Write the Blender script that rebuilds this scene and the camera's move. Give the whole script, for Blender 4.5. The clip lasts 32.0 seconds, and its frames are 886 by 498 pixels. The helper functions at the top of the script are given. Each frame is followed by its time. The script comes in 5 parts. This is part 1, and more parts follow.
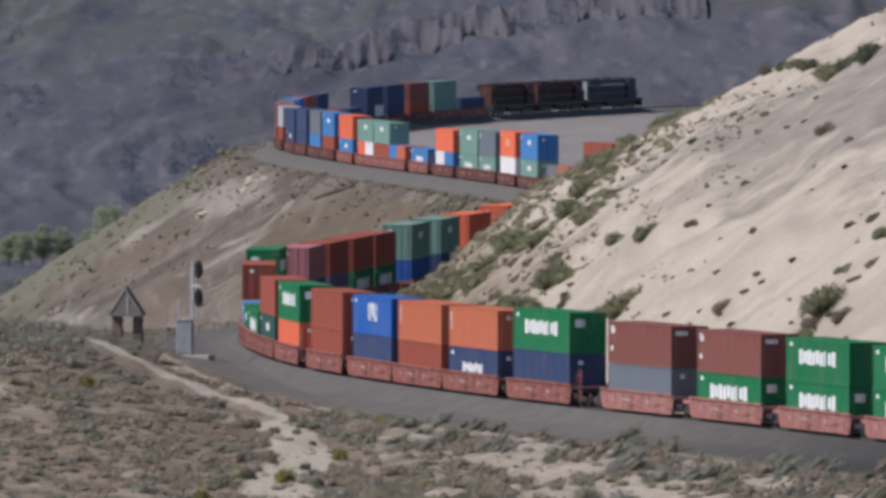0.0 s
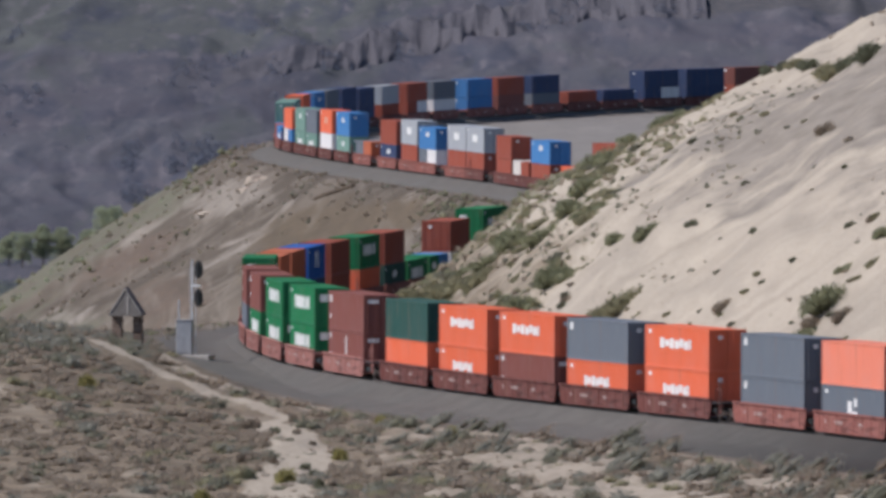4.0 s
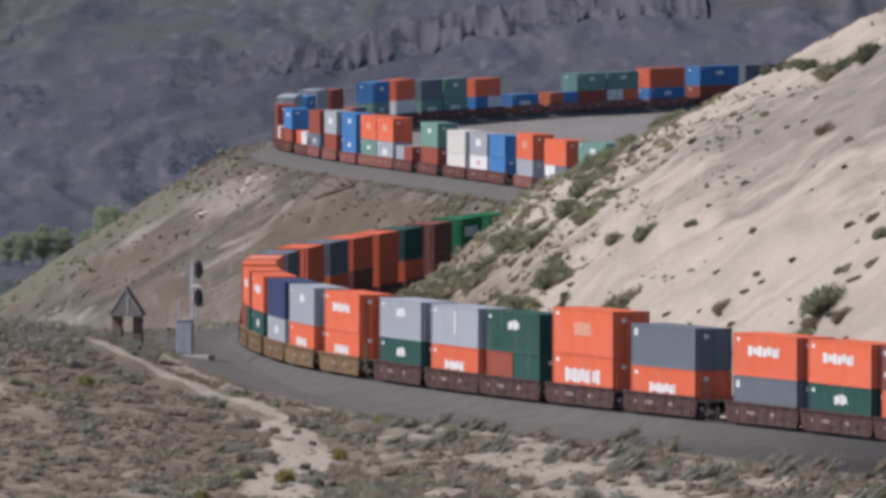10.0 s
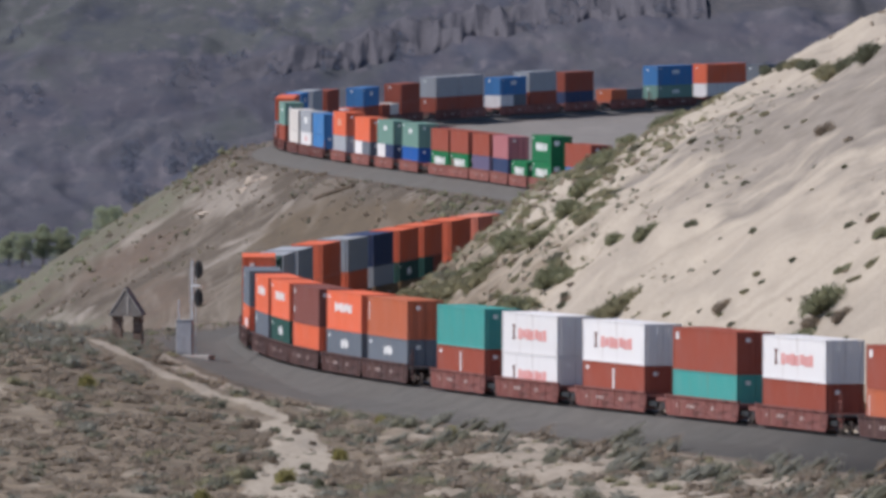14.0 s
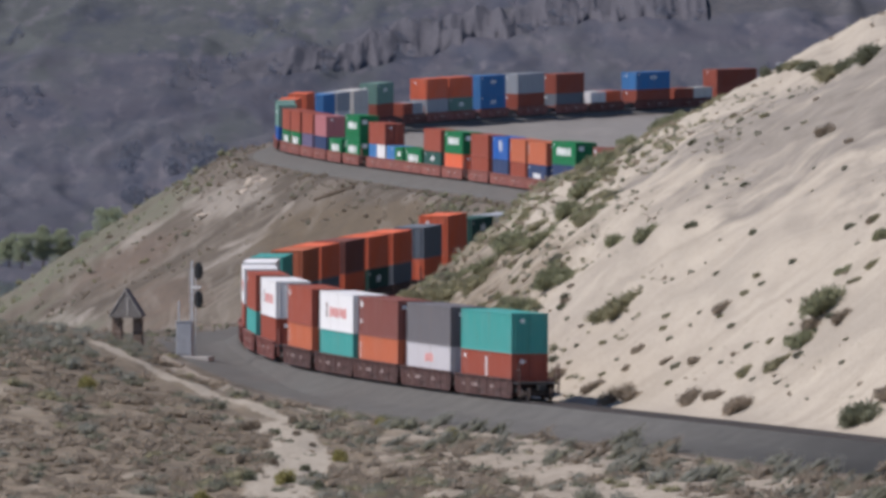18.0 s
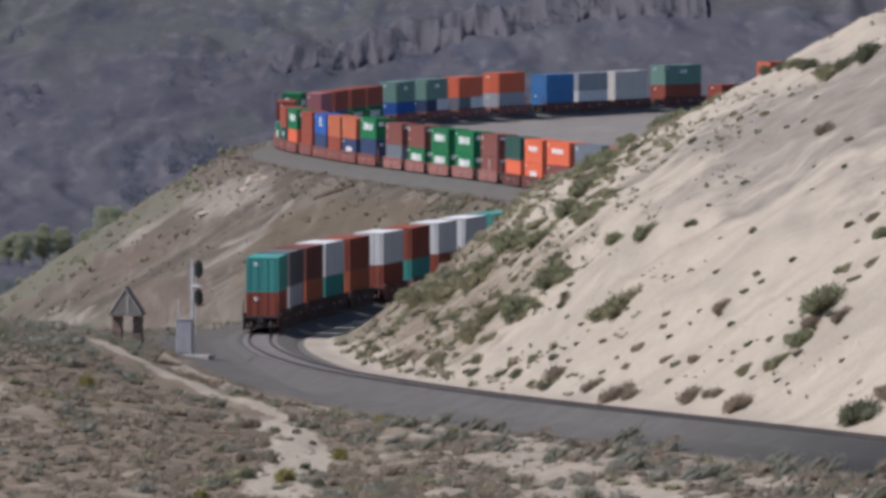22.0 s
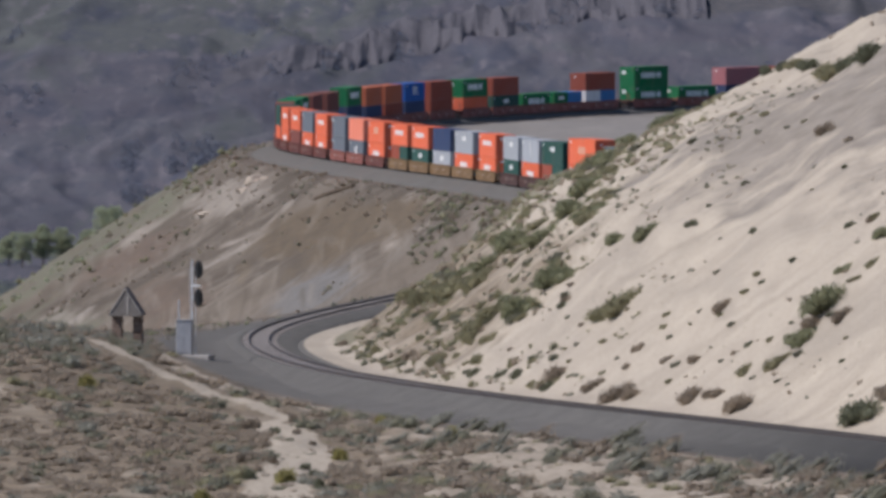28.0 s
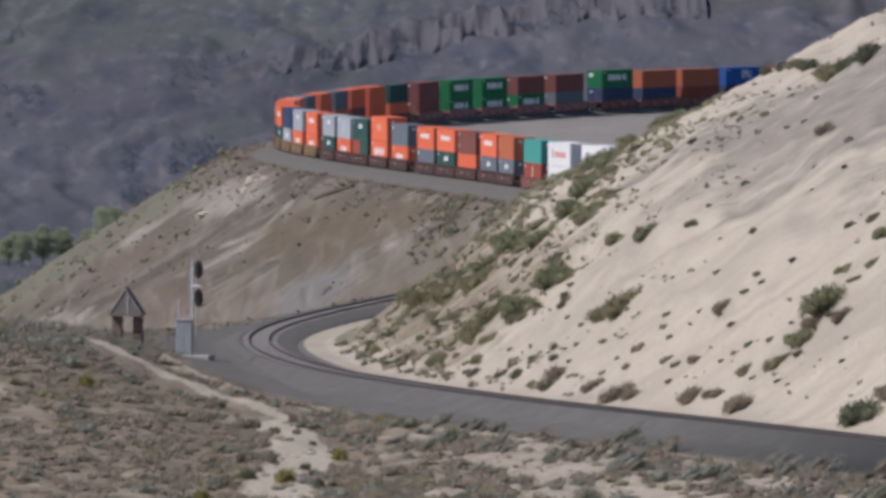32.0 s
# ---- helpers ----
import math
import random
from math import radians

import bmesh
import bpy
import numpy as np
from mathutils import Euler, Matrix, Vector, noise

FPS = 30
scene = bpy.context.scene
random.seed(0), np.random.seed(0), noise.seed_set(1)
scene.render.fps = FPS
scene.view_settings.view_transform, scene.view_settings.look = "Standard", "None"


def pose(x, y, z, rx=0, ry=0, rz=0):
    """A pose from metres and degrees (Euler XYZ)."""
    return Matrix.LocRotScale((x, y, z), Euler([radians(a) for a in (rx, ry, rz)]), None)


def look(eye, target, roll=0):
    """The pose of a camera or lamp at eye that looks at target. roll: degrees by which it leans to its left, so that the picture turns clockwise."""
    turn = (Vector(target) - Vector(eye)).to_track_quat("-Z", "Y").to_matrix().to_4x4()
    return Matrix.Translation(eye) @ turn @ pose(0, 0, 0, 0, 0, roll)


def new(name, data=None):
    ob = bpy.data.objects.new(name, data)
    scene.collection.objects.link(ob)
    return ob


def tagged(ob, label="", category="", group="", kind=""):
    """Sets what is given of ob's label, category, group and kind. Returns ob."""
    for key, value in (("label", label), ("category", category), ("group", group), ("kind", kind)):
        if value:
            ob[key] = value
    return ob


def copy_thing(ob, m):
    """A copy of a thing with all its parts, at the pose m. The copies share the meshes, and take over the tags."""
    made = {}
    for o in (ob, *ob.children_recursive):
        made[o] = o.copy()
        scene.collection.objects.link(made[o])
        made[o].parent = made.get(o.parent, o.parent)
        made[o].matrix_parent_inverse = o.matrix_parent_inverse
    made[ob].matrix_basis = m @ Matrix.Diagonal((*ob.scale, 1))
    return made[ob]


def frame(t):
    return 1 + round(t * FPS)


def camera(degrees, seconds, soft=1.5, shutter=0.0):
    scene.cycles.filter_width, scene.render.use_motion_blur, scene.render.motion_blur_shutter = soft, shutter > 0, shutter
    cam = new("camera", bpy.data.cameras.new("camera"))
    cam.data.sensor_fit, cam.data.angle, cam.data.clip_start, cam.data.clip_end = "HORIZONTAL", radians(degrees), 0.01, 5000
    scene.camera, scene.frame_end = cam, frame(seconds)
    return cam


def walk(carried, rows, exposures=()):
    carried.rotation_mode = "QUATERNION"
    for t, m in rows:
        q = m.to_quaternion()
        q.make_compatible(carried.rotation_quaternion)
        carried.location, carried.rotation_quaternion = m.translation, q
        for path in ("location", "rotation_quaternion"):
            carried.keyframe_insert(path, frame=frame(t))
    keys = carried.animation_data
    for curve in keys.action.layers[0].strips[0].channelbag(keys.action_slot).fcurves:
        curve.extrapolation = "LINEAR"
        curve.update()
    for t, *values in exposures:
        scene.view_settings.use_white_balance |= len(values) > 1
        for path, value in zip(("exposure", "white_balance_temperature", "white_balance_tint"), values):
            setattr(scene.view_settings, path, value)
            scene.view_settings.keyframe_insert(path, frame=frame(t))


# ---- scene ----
# ---- camera ----
EYE_Z = 40.0
TILT = 1.0155


def view(dy=0.0):
    """The camera's pose, tilted by dy thousandths of its small field."""
    return pose(0, 0, EYE_Z, 90 - TILT + dy * 0.00248, 0, 0)


cam = camera(3.8916, 32.0, soft=3.7)
walk(cam, [(0, view(0)), (14.2, view(0)), (15.4, view(1)), (16.5, view(2.7)), (17, view(3.6)), (17.6, view(2.7)),
           (18.2, view(2.2)), (18.7, view(0.8)), (19.2, view(0)), (21.5, view(-0.3)), (23, view(-1.4)), (24, view(-1.2)),
           (25.5, view(-0.3)), (28, view(0)), (32, view(0))],
     exposures=((0, -0.03, 6300, 12), (18, -0.01, 6300, 12), (25, -0.05, 6300, 12), (32, -0.07, 6300, 12)))

# ---- light ----
SUN_EL = 47.0
SUN_TO = Vector((-0.961 * math.cos(radians(SUN_EL)), -0.276 * math.cos(radians(SUN_EL)), math.sin(radians(SUN_EL))))
world = bpy.data.worlds.new("world")
scene.world = world
world.use_nodes = True
wn = world.node_tree.nodes
sky = wn.new("ShaderNodeTexSky")
sky.sky_type = "NISHITA"
sky.sun_disc = False
sky.sun_elevation = radians(SUN_EL)
sky.sun_rotation = radians(254.0)
sky.dust_density = 0.05
sky.air_density = 0.6
wn["Background"].inputs["Strength"].default_value = 0.14
world.node_tree.links.new(sky.outputs[0], wn["Background"].inputs["Color"])
sun = new("sun", bpy.data.lights.new("sun", "SUN"))
sun.data.energy = 5.0
sun.data.angle = radians(0.6)
sun.data.color = (1.0, 0.96, 0.925)
sun.matrix_world = look(SUN_TO * 200 + Vector((0, 900, 0)), (0, 900, 0))


# ---- materials ----
def material(name, rough=0.8, metal=0.0):
    m = bpy.data.materials.new(name)
    m.use_nodes = True
    nt = m.node_tree
    b = nt.nodes["Principled BSDF"]
    b.inputs["Roughness"].default_value = rough
    b.inputs["Metallic"].default_value = metal
    if rough > 0.82:        # dry, porous surfaces have hardly any sheen
        b.inputs["Specular IOR Level"].default_value = 0.12
    return m, nt, b


def node(nt, kind, **values):
    n = nt.nodes.new(kind)
    for key, v in values.items():
        n.inputs[key].default_value = v
    return n


def noise_tex(nt, scale, detail=4.0, rough=0.6, coord="Object", stretch=None, warp=0.0):
    tc = nt.nodes.new("ShaderNodeTexCoord")
    n = node(nt, "ShaderNodeTexNoise", Scale=scale, Detail=detail, Roughness=rough, Distortion=warp)
    out = tc.outputs[coord]
    if stretch:
        mp = nt.nodes.new("ShaderNodeMapping")
        mp.inputs["Scale"].default_value = stretch
        nt.links.new(out, mp.inputs["Vector"])
        out = mp.outputs[0]
    nt.links.new(out, n.inputs["Vector"])
    return n.outputs["Fac"]


def remap(nt, fac, lo, hi, a=0.0, b=1.0):
    r = nt.nodes.new("ShaderNodeMapRange")
    for i, v in enumerate((lo, hi, a, b)):
        r.inputs[i + 1].default_value = v
    nt.links.new(fac, r.inputs[0])
    return r.outputs[0]


def mix(nt, fac, a, b):
    m = nt.nodes.new("ShaderNodeMix")
    m.data_type = "RGBA"
    for slot, v in ((0, fac), (6, a), (7, b)):
        if isinstance(v, bpy.types.NodeSocket):
            nt.links.new(v, m.inputs[slot])
        else:
            m.inputs[slot].default_value = v if slot == 0 else (*v, 1)
    return m.outputs[2]


def multiply(nt, a, b):
    m = nt.nodes.new("ShaderNodeMath")
    m.operation = "MULTIPLY"
    nt.links.new(a, m.inputs[0])
    if isinstance(b, bpy.types.NodeSocket):
        nt.links.new(b, m.inputs[1])
    else:
        m.inputs[1].default_value = b
    return m.outputs[0]


def bump(nt, bsdf, fac, strength=0.5, distance=0.1):
    b = node(nt, "ShaderNodeBump", Strength=strength, Distance=distance)
    nt.links.new(fac, b.inputs["Height"])
    nt.links.new(b.outputs[0], bsdf.inputs["Normal"])


def speckled(name, a, b, scale, rough=0.85, fine=None, metal=0.0, relief=0.3, depth=0.02, random_by=0.0):
    """Two colours mixed by noise at two scales, with fine relief."""
    m, nt, bs = material(name, rough, metal)
    big = remap(nt, noise_tex(nt, scale), 0.35, 0.65)
    col = mix(nt, big, a, b)
    small = noise_tex(nt, fine or scale * 9, 5)
    col = mix(nt, remap(nt, small, 0.45, 0.75, 0.0, 0.5), col, tuple(c * 0.55 for c in a))
    if random_by:
        info = nt.nodes.new("ShaderNodeObjectInfo")
        col = mix(nt, multiply(nt, info.outputs["Random"], random_by), col, tuple(min(1, c * 1.7) for c in b))
    nt.links.new(col, bs.inputs["Base Color"])
    bump(nt, bs, small, relief, depth)
    return m


def paint(name, col, rough=0.72):
    """Weathered steel paint: fading, dust from below, rust streaks."""
    m, nt, bs = material(name, rough)
    bs.inputs["Specular IOR Level"].default_value = 0.12
    info = nt.nodes.new("ShaderNodeObjectInfo")
    grey = sum(col) / 3
    faded = tuple(c * 0.70 + 0.24 * grey + 0.035 for c in col)
    f = remap(nt, noise_tex(nt, 0.35, 5), 0.35, 0.75, 0.05, 0.55)
    c = mix(nt, f, col, faded)
    c = mix(nt, multiply(nt, info.outputs["Random"], 0.28), c, tuple(x * 0.6 for x in col))
    streak = remap(nt, noise_tex(nt, 1.0, 4, coord="Object", stretch=(2.2, 2.2, 0.16)), 0.56, 0.74, 0.0, 0.6)
    c = mix(nt, streak, c, (0.16 + col[0] * 0.2, 0.10 + col[1] * 0.2, 0.07 + col[2] * 0.2))
    nt.links.new(c, bs.inputs["Base Color"])
    nt.links.new(remap(nt, noise_tex(nt, 1.3), 0.3, 0.7, rough - 0.1, rough + 0.25), bs.inputs["Roughness"])
    bump(nt, bs, noise_tex(nt, 2.5), 0.25, 0.015)
    return m


PAINTS = {
    "orange": (0.68, 0.132, 0.057), "salmon": (0.72, 0.21, 0.13), "rust": (0.45, 0.12, 0.056), "brick": (0.29, 0.068, 0.042),
    "brown": (0.20, 0.068, 0.055), "green": (0.010, 0.15, 0.055), "dkgreen": (0.028, 0.082, 0.068), "teal": (0.058, 0.295, 0.262),
    "sage": (0.15, 0.26, 0.215), "blue": (0.016, 0.095, 0.34), "sky": (0.05, 0.18, 0.40), "navy": (0.038, 0.058, 0.125),
    "slate": (0.138, 0.154, 0.178), "grey": (0.33, 0.34, 0.36), "white": (0.68, 0.65, 0.635), "cream": (0.60, 0.55, 0.50),
    "pink": (0.40, 0.145, 0.155), "plum": (0.12, 0.10, 0.17), "ash": (0.47, 0.435, 0.44), "charcoal": (0.142, 0.130, 0.135)}
PAINT = {k: paint("container_paint_" + k, v) for k, v in PAINTS.items()}
CAR_PAINTS = {"dark": (0.085, 0.042, 0.036), "rust": (0.27, 0.092, 0.072), "rose": (0.34, 0.14, 0.115), "yellow": (0.215, 0.128, 0.06),
              "oxide": (0.15, 0.05, 0.04), "maroon": (0.20, 0.07, 0.057)}


def car_paint(name, col):
    """Worn car paint with chalky patches and oily stains in long streaks."""
    m = paint(name, col, 0.7)
    nt = m.node_tree
    base = nt.nodes["Principled BSDF"].inputs["Base Color"]
    c = base.links[0].from_socket
    c = mix(nt, remap(nt, noise_tex(nt, 0.9, 5, stretch=(1, 1, 2.2), warp=0.6), 0.56, 0.70, 0.0, 0.5), c, tuple(x * 0.75 + 0.14 for x in col))
    c = mix(nt, remap(nt, noise_tex(nt, 0.7, 5, stretch=(0.6, 1, 2.6), warp=0.8), 0.50, 0.66, 0.0, 0.85), c, tuple(x * 0.34 + 0.008 for x in col))
    nt.links.new(c, base)
    return m


CAR_PAINT = {k: car_paint("car_paint_" + k, v) for k, v in CAR_PAINTS.items()}
MARK_WHITE = speckled("marking_white", (0.74, 0.73, 0.70), (0.62, 0.60, 0.58), 1.5, 0.6)
MARK_FADED = speckled("marking_faded", (0.62, 0.30, 0.20), (0.58, 0.24, 0.15), 1.5, 0.7)
MARK_CAR = speckled("marking_car", (0.42, 0.34, 0.31), (0.30, 0.21, 0.18), 1.5, 0.7)
MARK_RED = speckled("marking_red", (0.60, 0.24, 0.22), (0.64, 0.34, 0.31), 1.5, 0.6)
MARK_DARK = speckled("marking_dark", (0.10, 0.03, 0.02), (0.16, 0.05, 0.03), 1.5, 0.6)
STEEL = speckled("bare_steel", (0.30, 0.29, 0.28), (0.20, 0.19, 0.18), 6, 0.5, metal=0.6)
GALVANISED = speckled("galvanised_steel", (0.55, 0.56, 0.57), (0.42, 0.43, 0.45), 5, 0.5, metal=0.3)
BLACK = speckled("black_steel", (0.018, 0.018, 0.019), (0.03, 0.028, 0.026), 5, 0.6)
WHEEL = speckled("wheel_steel", (0.06, 0.045, 0.038), (0.10, 0.07, 0.055), 6, 0.6, metal=0.3)
RAIL = speckled("rail_steel", (0.05, 0.041, 0.037), (0.075, 0.06, 0.052), 4, 0.6, metal=0.2)
TIE_WOOD = speckled("tie_wood", (0.40, 0.352, 0.322), (0.32, 0.28, 0.255), 1.5, 0.9)
TIMBER = speckled("old_timber", (0.115, 0.082, 0.066), (0.17, 0.125, 0.10), 3, 0.9, random_by=0.3)
CASE_STEEL = speckled("dull_silver_steel", (0.33, 0.33, 0.34), (0.27, 0.27, 0.285), 3, 0.6, metal=0.2)
CONCRETE = speckled("concrete", (0.46, 0.42, 0.38), (0.38, 0.345, 0.31), 1.2)
LAMP_LENS = speckled("signal_lens", (0.02, 0.02, 0.02), (0.03, 0.03, 0.03), 8, 0.15)
BALLAST = speckled("ballast_stone", (0.135, 0.125, 0.113), (0.105, 0.097, 0.088), 0.5, 0.95, fine=9, relief=0.8, depth=0.08)
# the ballast is darker towards its near end
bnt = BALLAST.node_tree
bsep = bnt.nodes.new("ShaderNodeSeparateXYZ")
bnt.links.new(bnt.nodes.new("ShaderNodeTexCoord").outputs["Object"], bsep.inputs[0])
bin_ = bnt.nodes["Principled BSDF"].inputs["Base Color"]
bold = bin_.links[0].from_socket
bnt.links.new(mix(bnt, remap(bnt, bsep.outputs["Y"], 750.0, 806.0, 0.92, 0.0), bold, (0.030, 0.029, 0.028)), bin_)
# far and spring are paled, the haze of distance put into their colour
LEAF_COLOURS = {
    "sage": ((0.19, 0.184, 0.133), (0.24, 0.23, 0.168)), "green": ((0.235, 0.237, 0.14), (0.29, 0.287, 0.178)),
    "olive": ((0.265, 0.245, 0.148), (0.325, 0.296, 0.186)), "dry": ((0.30, 0.242, 0.182), (0.36, 0.294, 0.226)),
    "dark": ((0.155, 0.16, 0.105), (0.195, 0.196, 0.132)), "spring": ((0.33, 0.35, 0.235), (0.385, 0.4, 0.27)),
    "umber": ((0.245, 0.2, 0.152), (0.298, 0.242, 0.186)), "grey_green": ((0.25, 0.242, 0.198), (0.305, 0.293, 0.24)),
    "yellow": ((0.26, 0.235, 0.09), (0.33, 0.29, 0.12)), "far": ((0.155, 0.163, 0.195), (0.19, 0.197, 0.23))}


def leaf_material(key, a, b):
    """Leaves that let some light through."""
    m = speckled("leaf_" + key, a, b, 1.2, 0.9, fine=11, relief=0.6, depth=0.04, random_by=0.2)
    nt = m.node_tree
    bs, out = nt.nodes["Principled BSDF"], nt.nodes["Material Output"]
    bs.inputs["Specular IOR Level"].default_value = 0.2
    thin = nt.nodes.new("ShaderNodeBsdfTranslucent")
    nt.links.new(bs.inputs["Base Color"].links[0].from_socket, thin.inputs["Color"])
    both = nt.nodes.new("ShaderNodeMixShader")
    both.inputs[0].default_value = 0.45
    nt.links.new(bs.outputs[0], both.inputs[1])
    nt.links.new(thin.outputs[0], both.inputs[2])
    nt.links.new(both.outputs[0], out.inputs["Surface"])
    return m


LEAF = {k: leaf_material(k, a, b) for k, (a, b) in LEAF_COLOURS.items()}
BARK = speckled("bark", (0.082, 0.061, 0.045), (0.131, 0.098, 0.074), 4, 0.9)
ROCK = speckled("pale_rock", (0.410, 0.344, 0.279), (0.312, 0.254, 0.205), 0.8, 0.9, relief=0.7, depth=0.1)


def ground_material():
    m, nt, bs = material("ground_soil", 0.95)

    def mask(name, wobble=0.5, scale=0.35, lo=0.35, hi=0.65):
        a = nt.nodes.new("ShaderNodeAttribute")
        a.attribute_name = name
        add = nt.nodes.new("ShaderNodeMath")
        add.operation = "ADD"
        nt.links.new(a.outputs["Fac"], add.inputs[0])
        nt.links.new(remap(nt, noise_tex(nt, scale, 5), 0.2, 0.8, -wobble, wobble), add.inputs[1])
        return remap(nt, add.outputs[0], lo, hi)

    big = remap(nt, noise_tex(nt, 0.05, 4), 0.35, 0.65)
    mid = remap(nt, noise_tex(nt, 0.45, 5), 0.38, 0.66)
    fine = noise_tex(nt, 4.0, 6)
    # eroded brown hillside, streaked down its fall line
    rill = noise_tex(nt, 0.2, 5, 0.6, stretch=(0.3, 0.8, 0.3), warp=1.3)
    patch = remap(nt, noise_tex(nt, 0.035, 5, warp=0.8), 0.42, 0.6)
    col = mix(nt, patch, (0.152, 0.124, 0.098), (0.085, 0.068, 0.053))
    col = mix(nt, remap(nt, rill, 0.52, 0.66, 0.0, 0.5), col, (0.23, 0.195, 0.162))
    col = mix(nt, multiply(nt, mid, 0.4), col, (0.10, 0.083, 0.065))
    col = mix(nt, remap(nt, noise_tex(nt, 0.045, 4, warp=1.0, stretch=(1, 0.5, 1)), 0.58, 0.68, 0.0, 0.6), col, (0.17, 0.13, 0.085))
    col = mix(nt, remap(nt, noise_tex(nt, 0.07, 5, warp=1.2, stretch=(1, 0.45, 1)), 0.60, 0.70, 0.0, 0.75), col, (0.31, 0.265, 0.222))
    # weathered bands of the hillside under the upper line
    steep = noise_tex(nt, 0.42, 5, 0.6, stretch=(1.0, 0.075, 0.25), warp=0.7)
    col = mix(nt, mask("umber", 0.35, 0.12), col, mix(nt, mid, (0.125, 0.095, 0.066), (0.098, 0.077, 0.055)))
    col = mix(nt, mask("russet", 0.4, 0.15), col, mix(nt, mid, (0.135, 0.10, 0.076), (0.105, 0.082, 0.066)))
    col = mix(nt, mask("cut", 0.45, 0.16), col, mix(nt, mid, (0.25, 0.215, 0.18), (0.19, 0.162, 0.134)))
    col = mix(nt, mask("scree", 0.3, 0.2), col, mix(nt, mid, (0.158, 0.146, 0.135), (0.13, 0.12, 0.111)))
    col = mix(nt, remap(nt, steep, 0.54, 0.68, 0.0, 0.42), col, (0.225, 0.193, 0.16))
    col = mix(nt, remap(nt, steep, 0.46, 0.34, 0.0, 0.5), col, (0.085, 0.068, 0.052))
    # pale silt slope
    silt = mix(nt, mid, (0.42, 0.358, 0.284), (0.37, 0.313, 0.247))
    silt = mix(nt, remap(nt, rill, 0.46, 0.62, 0.0, 0.55), silt, (0.27, 0.227, 0.18))
    silt = mix(nt, multiply(nt, big, 0.65), silt, (0.35, 0.297, 0.24))
    drift = noise_tex(nt, 0.09, 5, warp=0.9, stretch=(0.5, 0.5, 1.0))
    silt = mix(nt, remap(nt, drift, 0.55, 0.66, 0.0, 0.5), silt, (0.26, 0.222, 0.182))
    silt = mix(nt, mask("crest", 0.5, 0.16), silt, mix(nt, mid, (0.25, 0.215, 0.18), (0.19, 0.162, 0.134)))
    col = mix(nt, mask("sand", 0.35, 0.25), col, silt)
    # brushy back of the spur
    col = mix(nt, mask("cover", 0.3, 0.4), col, mix(nt, mid, (0.2, 0.178, 0.124), (0.15, 0.136, 0.094)))
    # scrub floor
    scrub = mix(nt, mid, (0.236, 0.184, 0.130), (0.176, 0.136, 0.096))
    scrub = mix(nt, remap(nt, noise_tex(nt, 1.1, 5), 0.42, 0.62, 0, 0.85), scrub, (0.122, 0.100, 0.075))
    scrub = mix(nt, remap(nt, noise_tex(nt, 0.16, 5), 0.50, 0.64, 0, 0.75), scrub, (0.30, 0.25, 0.192))
    col = mix(nt, mask("scrub", 0.3), col, scrub)
    bare = mix(nt, remap(nt, noise_tex(nt, 0.9, 5), 0.40, 0.64), (0.37, 0.31, 0.245), (0.265, 0.22, 0.17))
    col = mix(nt, mask("bare", 0.4, 0.3), col, bare)
    # grass towards the river
    col = mix(nt, mask("grass", 0.4, 0.12), col, mix(nt, mid, (0.122, 0.117, 0.083), (0.142, 0.132, 0.096)))
    # far hills, with the bluish haze of distance put into their colours
    far = mix(nt, remap(nt, noise_tex(nt, 0.012, 6), 0.4, 0.62), (0.090, 0.082, 0.095), (0.071, 0.069, 0.086))
    far = mix(nt, remap(nt, noise_tex(nt, 0.17, 5, stretch=(0.09, 0.015, 1.0), warp=0.4), 0.46, 0.60, 0, 0.85), far, (0.084, 0.083, 0.095))
    far = mix(nt, mask("bench", 0.35, 0.05), far, mix(nt, mid, (0.086, 0.088, 0.086), (0.070, 0.074, 0.077)))
    far = mix(nt, remap(nt, noise_tex(nt, 0.075, 6, stretch=(1.0, 0.14, 1.0), warp=0.6), 0.50, 0.66, 0, 0.9), far, (0.050, 0.054, 0.074))
    far = mix(nt, remap(nt, noise_tex(nt, 0.045, 6, stretch=(1.0, 0.10, 1.0), warp=0.5), 0.54, 0.68, 0, 0.7), far, (0.074, 0.080, 0.076))
    far = mix(nt, remap(nt, noise_tex(nt, 0.22, 5, stretch=(1.0, 0.12, 1.0)), 0.54, 0.68, 0, 0.8), far, (0.125, 0.113, 0.125))
    far = mix(nt, remap(nt, noise_tex(nt, 0.5, 4, stretch=(1.0, 0.16, 1.0)), 0.60, 0.70, 0, 0.75), far, (0.043, 0.048, 0.067))
    col = mix(nt, mask("far", 0.1, 0.1), col, far)
    col = mix(nt, mask("crag", 0.3, 0.15), col, mix(nt, mid, (0.066, 0.066, 0.074), (0.098, 0.090, 0.092)))
    # pale spoil inside the upper bend
    col = mix(nt, mask("pale", 0.3, 0.3), col, mix(nt, mid, (0.232, 0.21, 0.19), (0.185, 0.166, 0.15)))
    # unseen spur back and ground past inner bend, darkened to cut bounced light
    col = mix(nt, mask("brush", 0.1, 0.3), col, mix(nt, mid, (0.090, 0.084, 0.060), (0.070, 0.068, 0.048)))
    # trodden earth and railway gravel
    trod = mix(nt, remap(nt, noise_tex(nt, 1.3, 5), 0.4, 0.66), (0.385, 0.328, 0.26), (0.285, 0.24, 0.188))
    col = mix(nt, mask("dirt", 0.5, 0.55), col, trod)
    gravel = mix(nt, mid, (0.132, 0.122, 0.110), (0.104, 0.096, 0.087))
    # gravel darker towards the near end, like the ballast
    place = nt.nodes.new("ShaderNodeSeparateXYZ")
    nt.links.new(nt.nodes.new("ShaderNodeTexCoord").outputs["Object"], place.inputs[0])
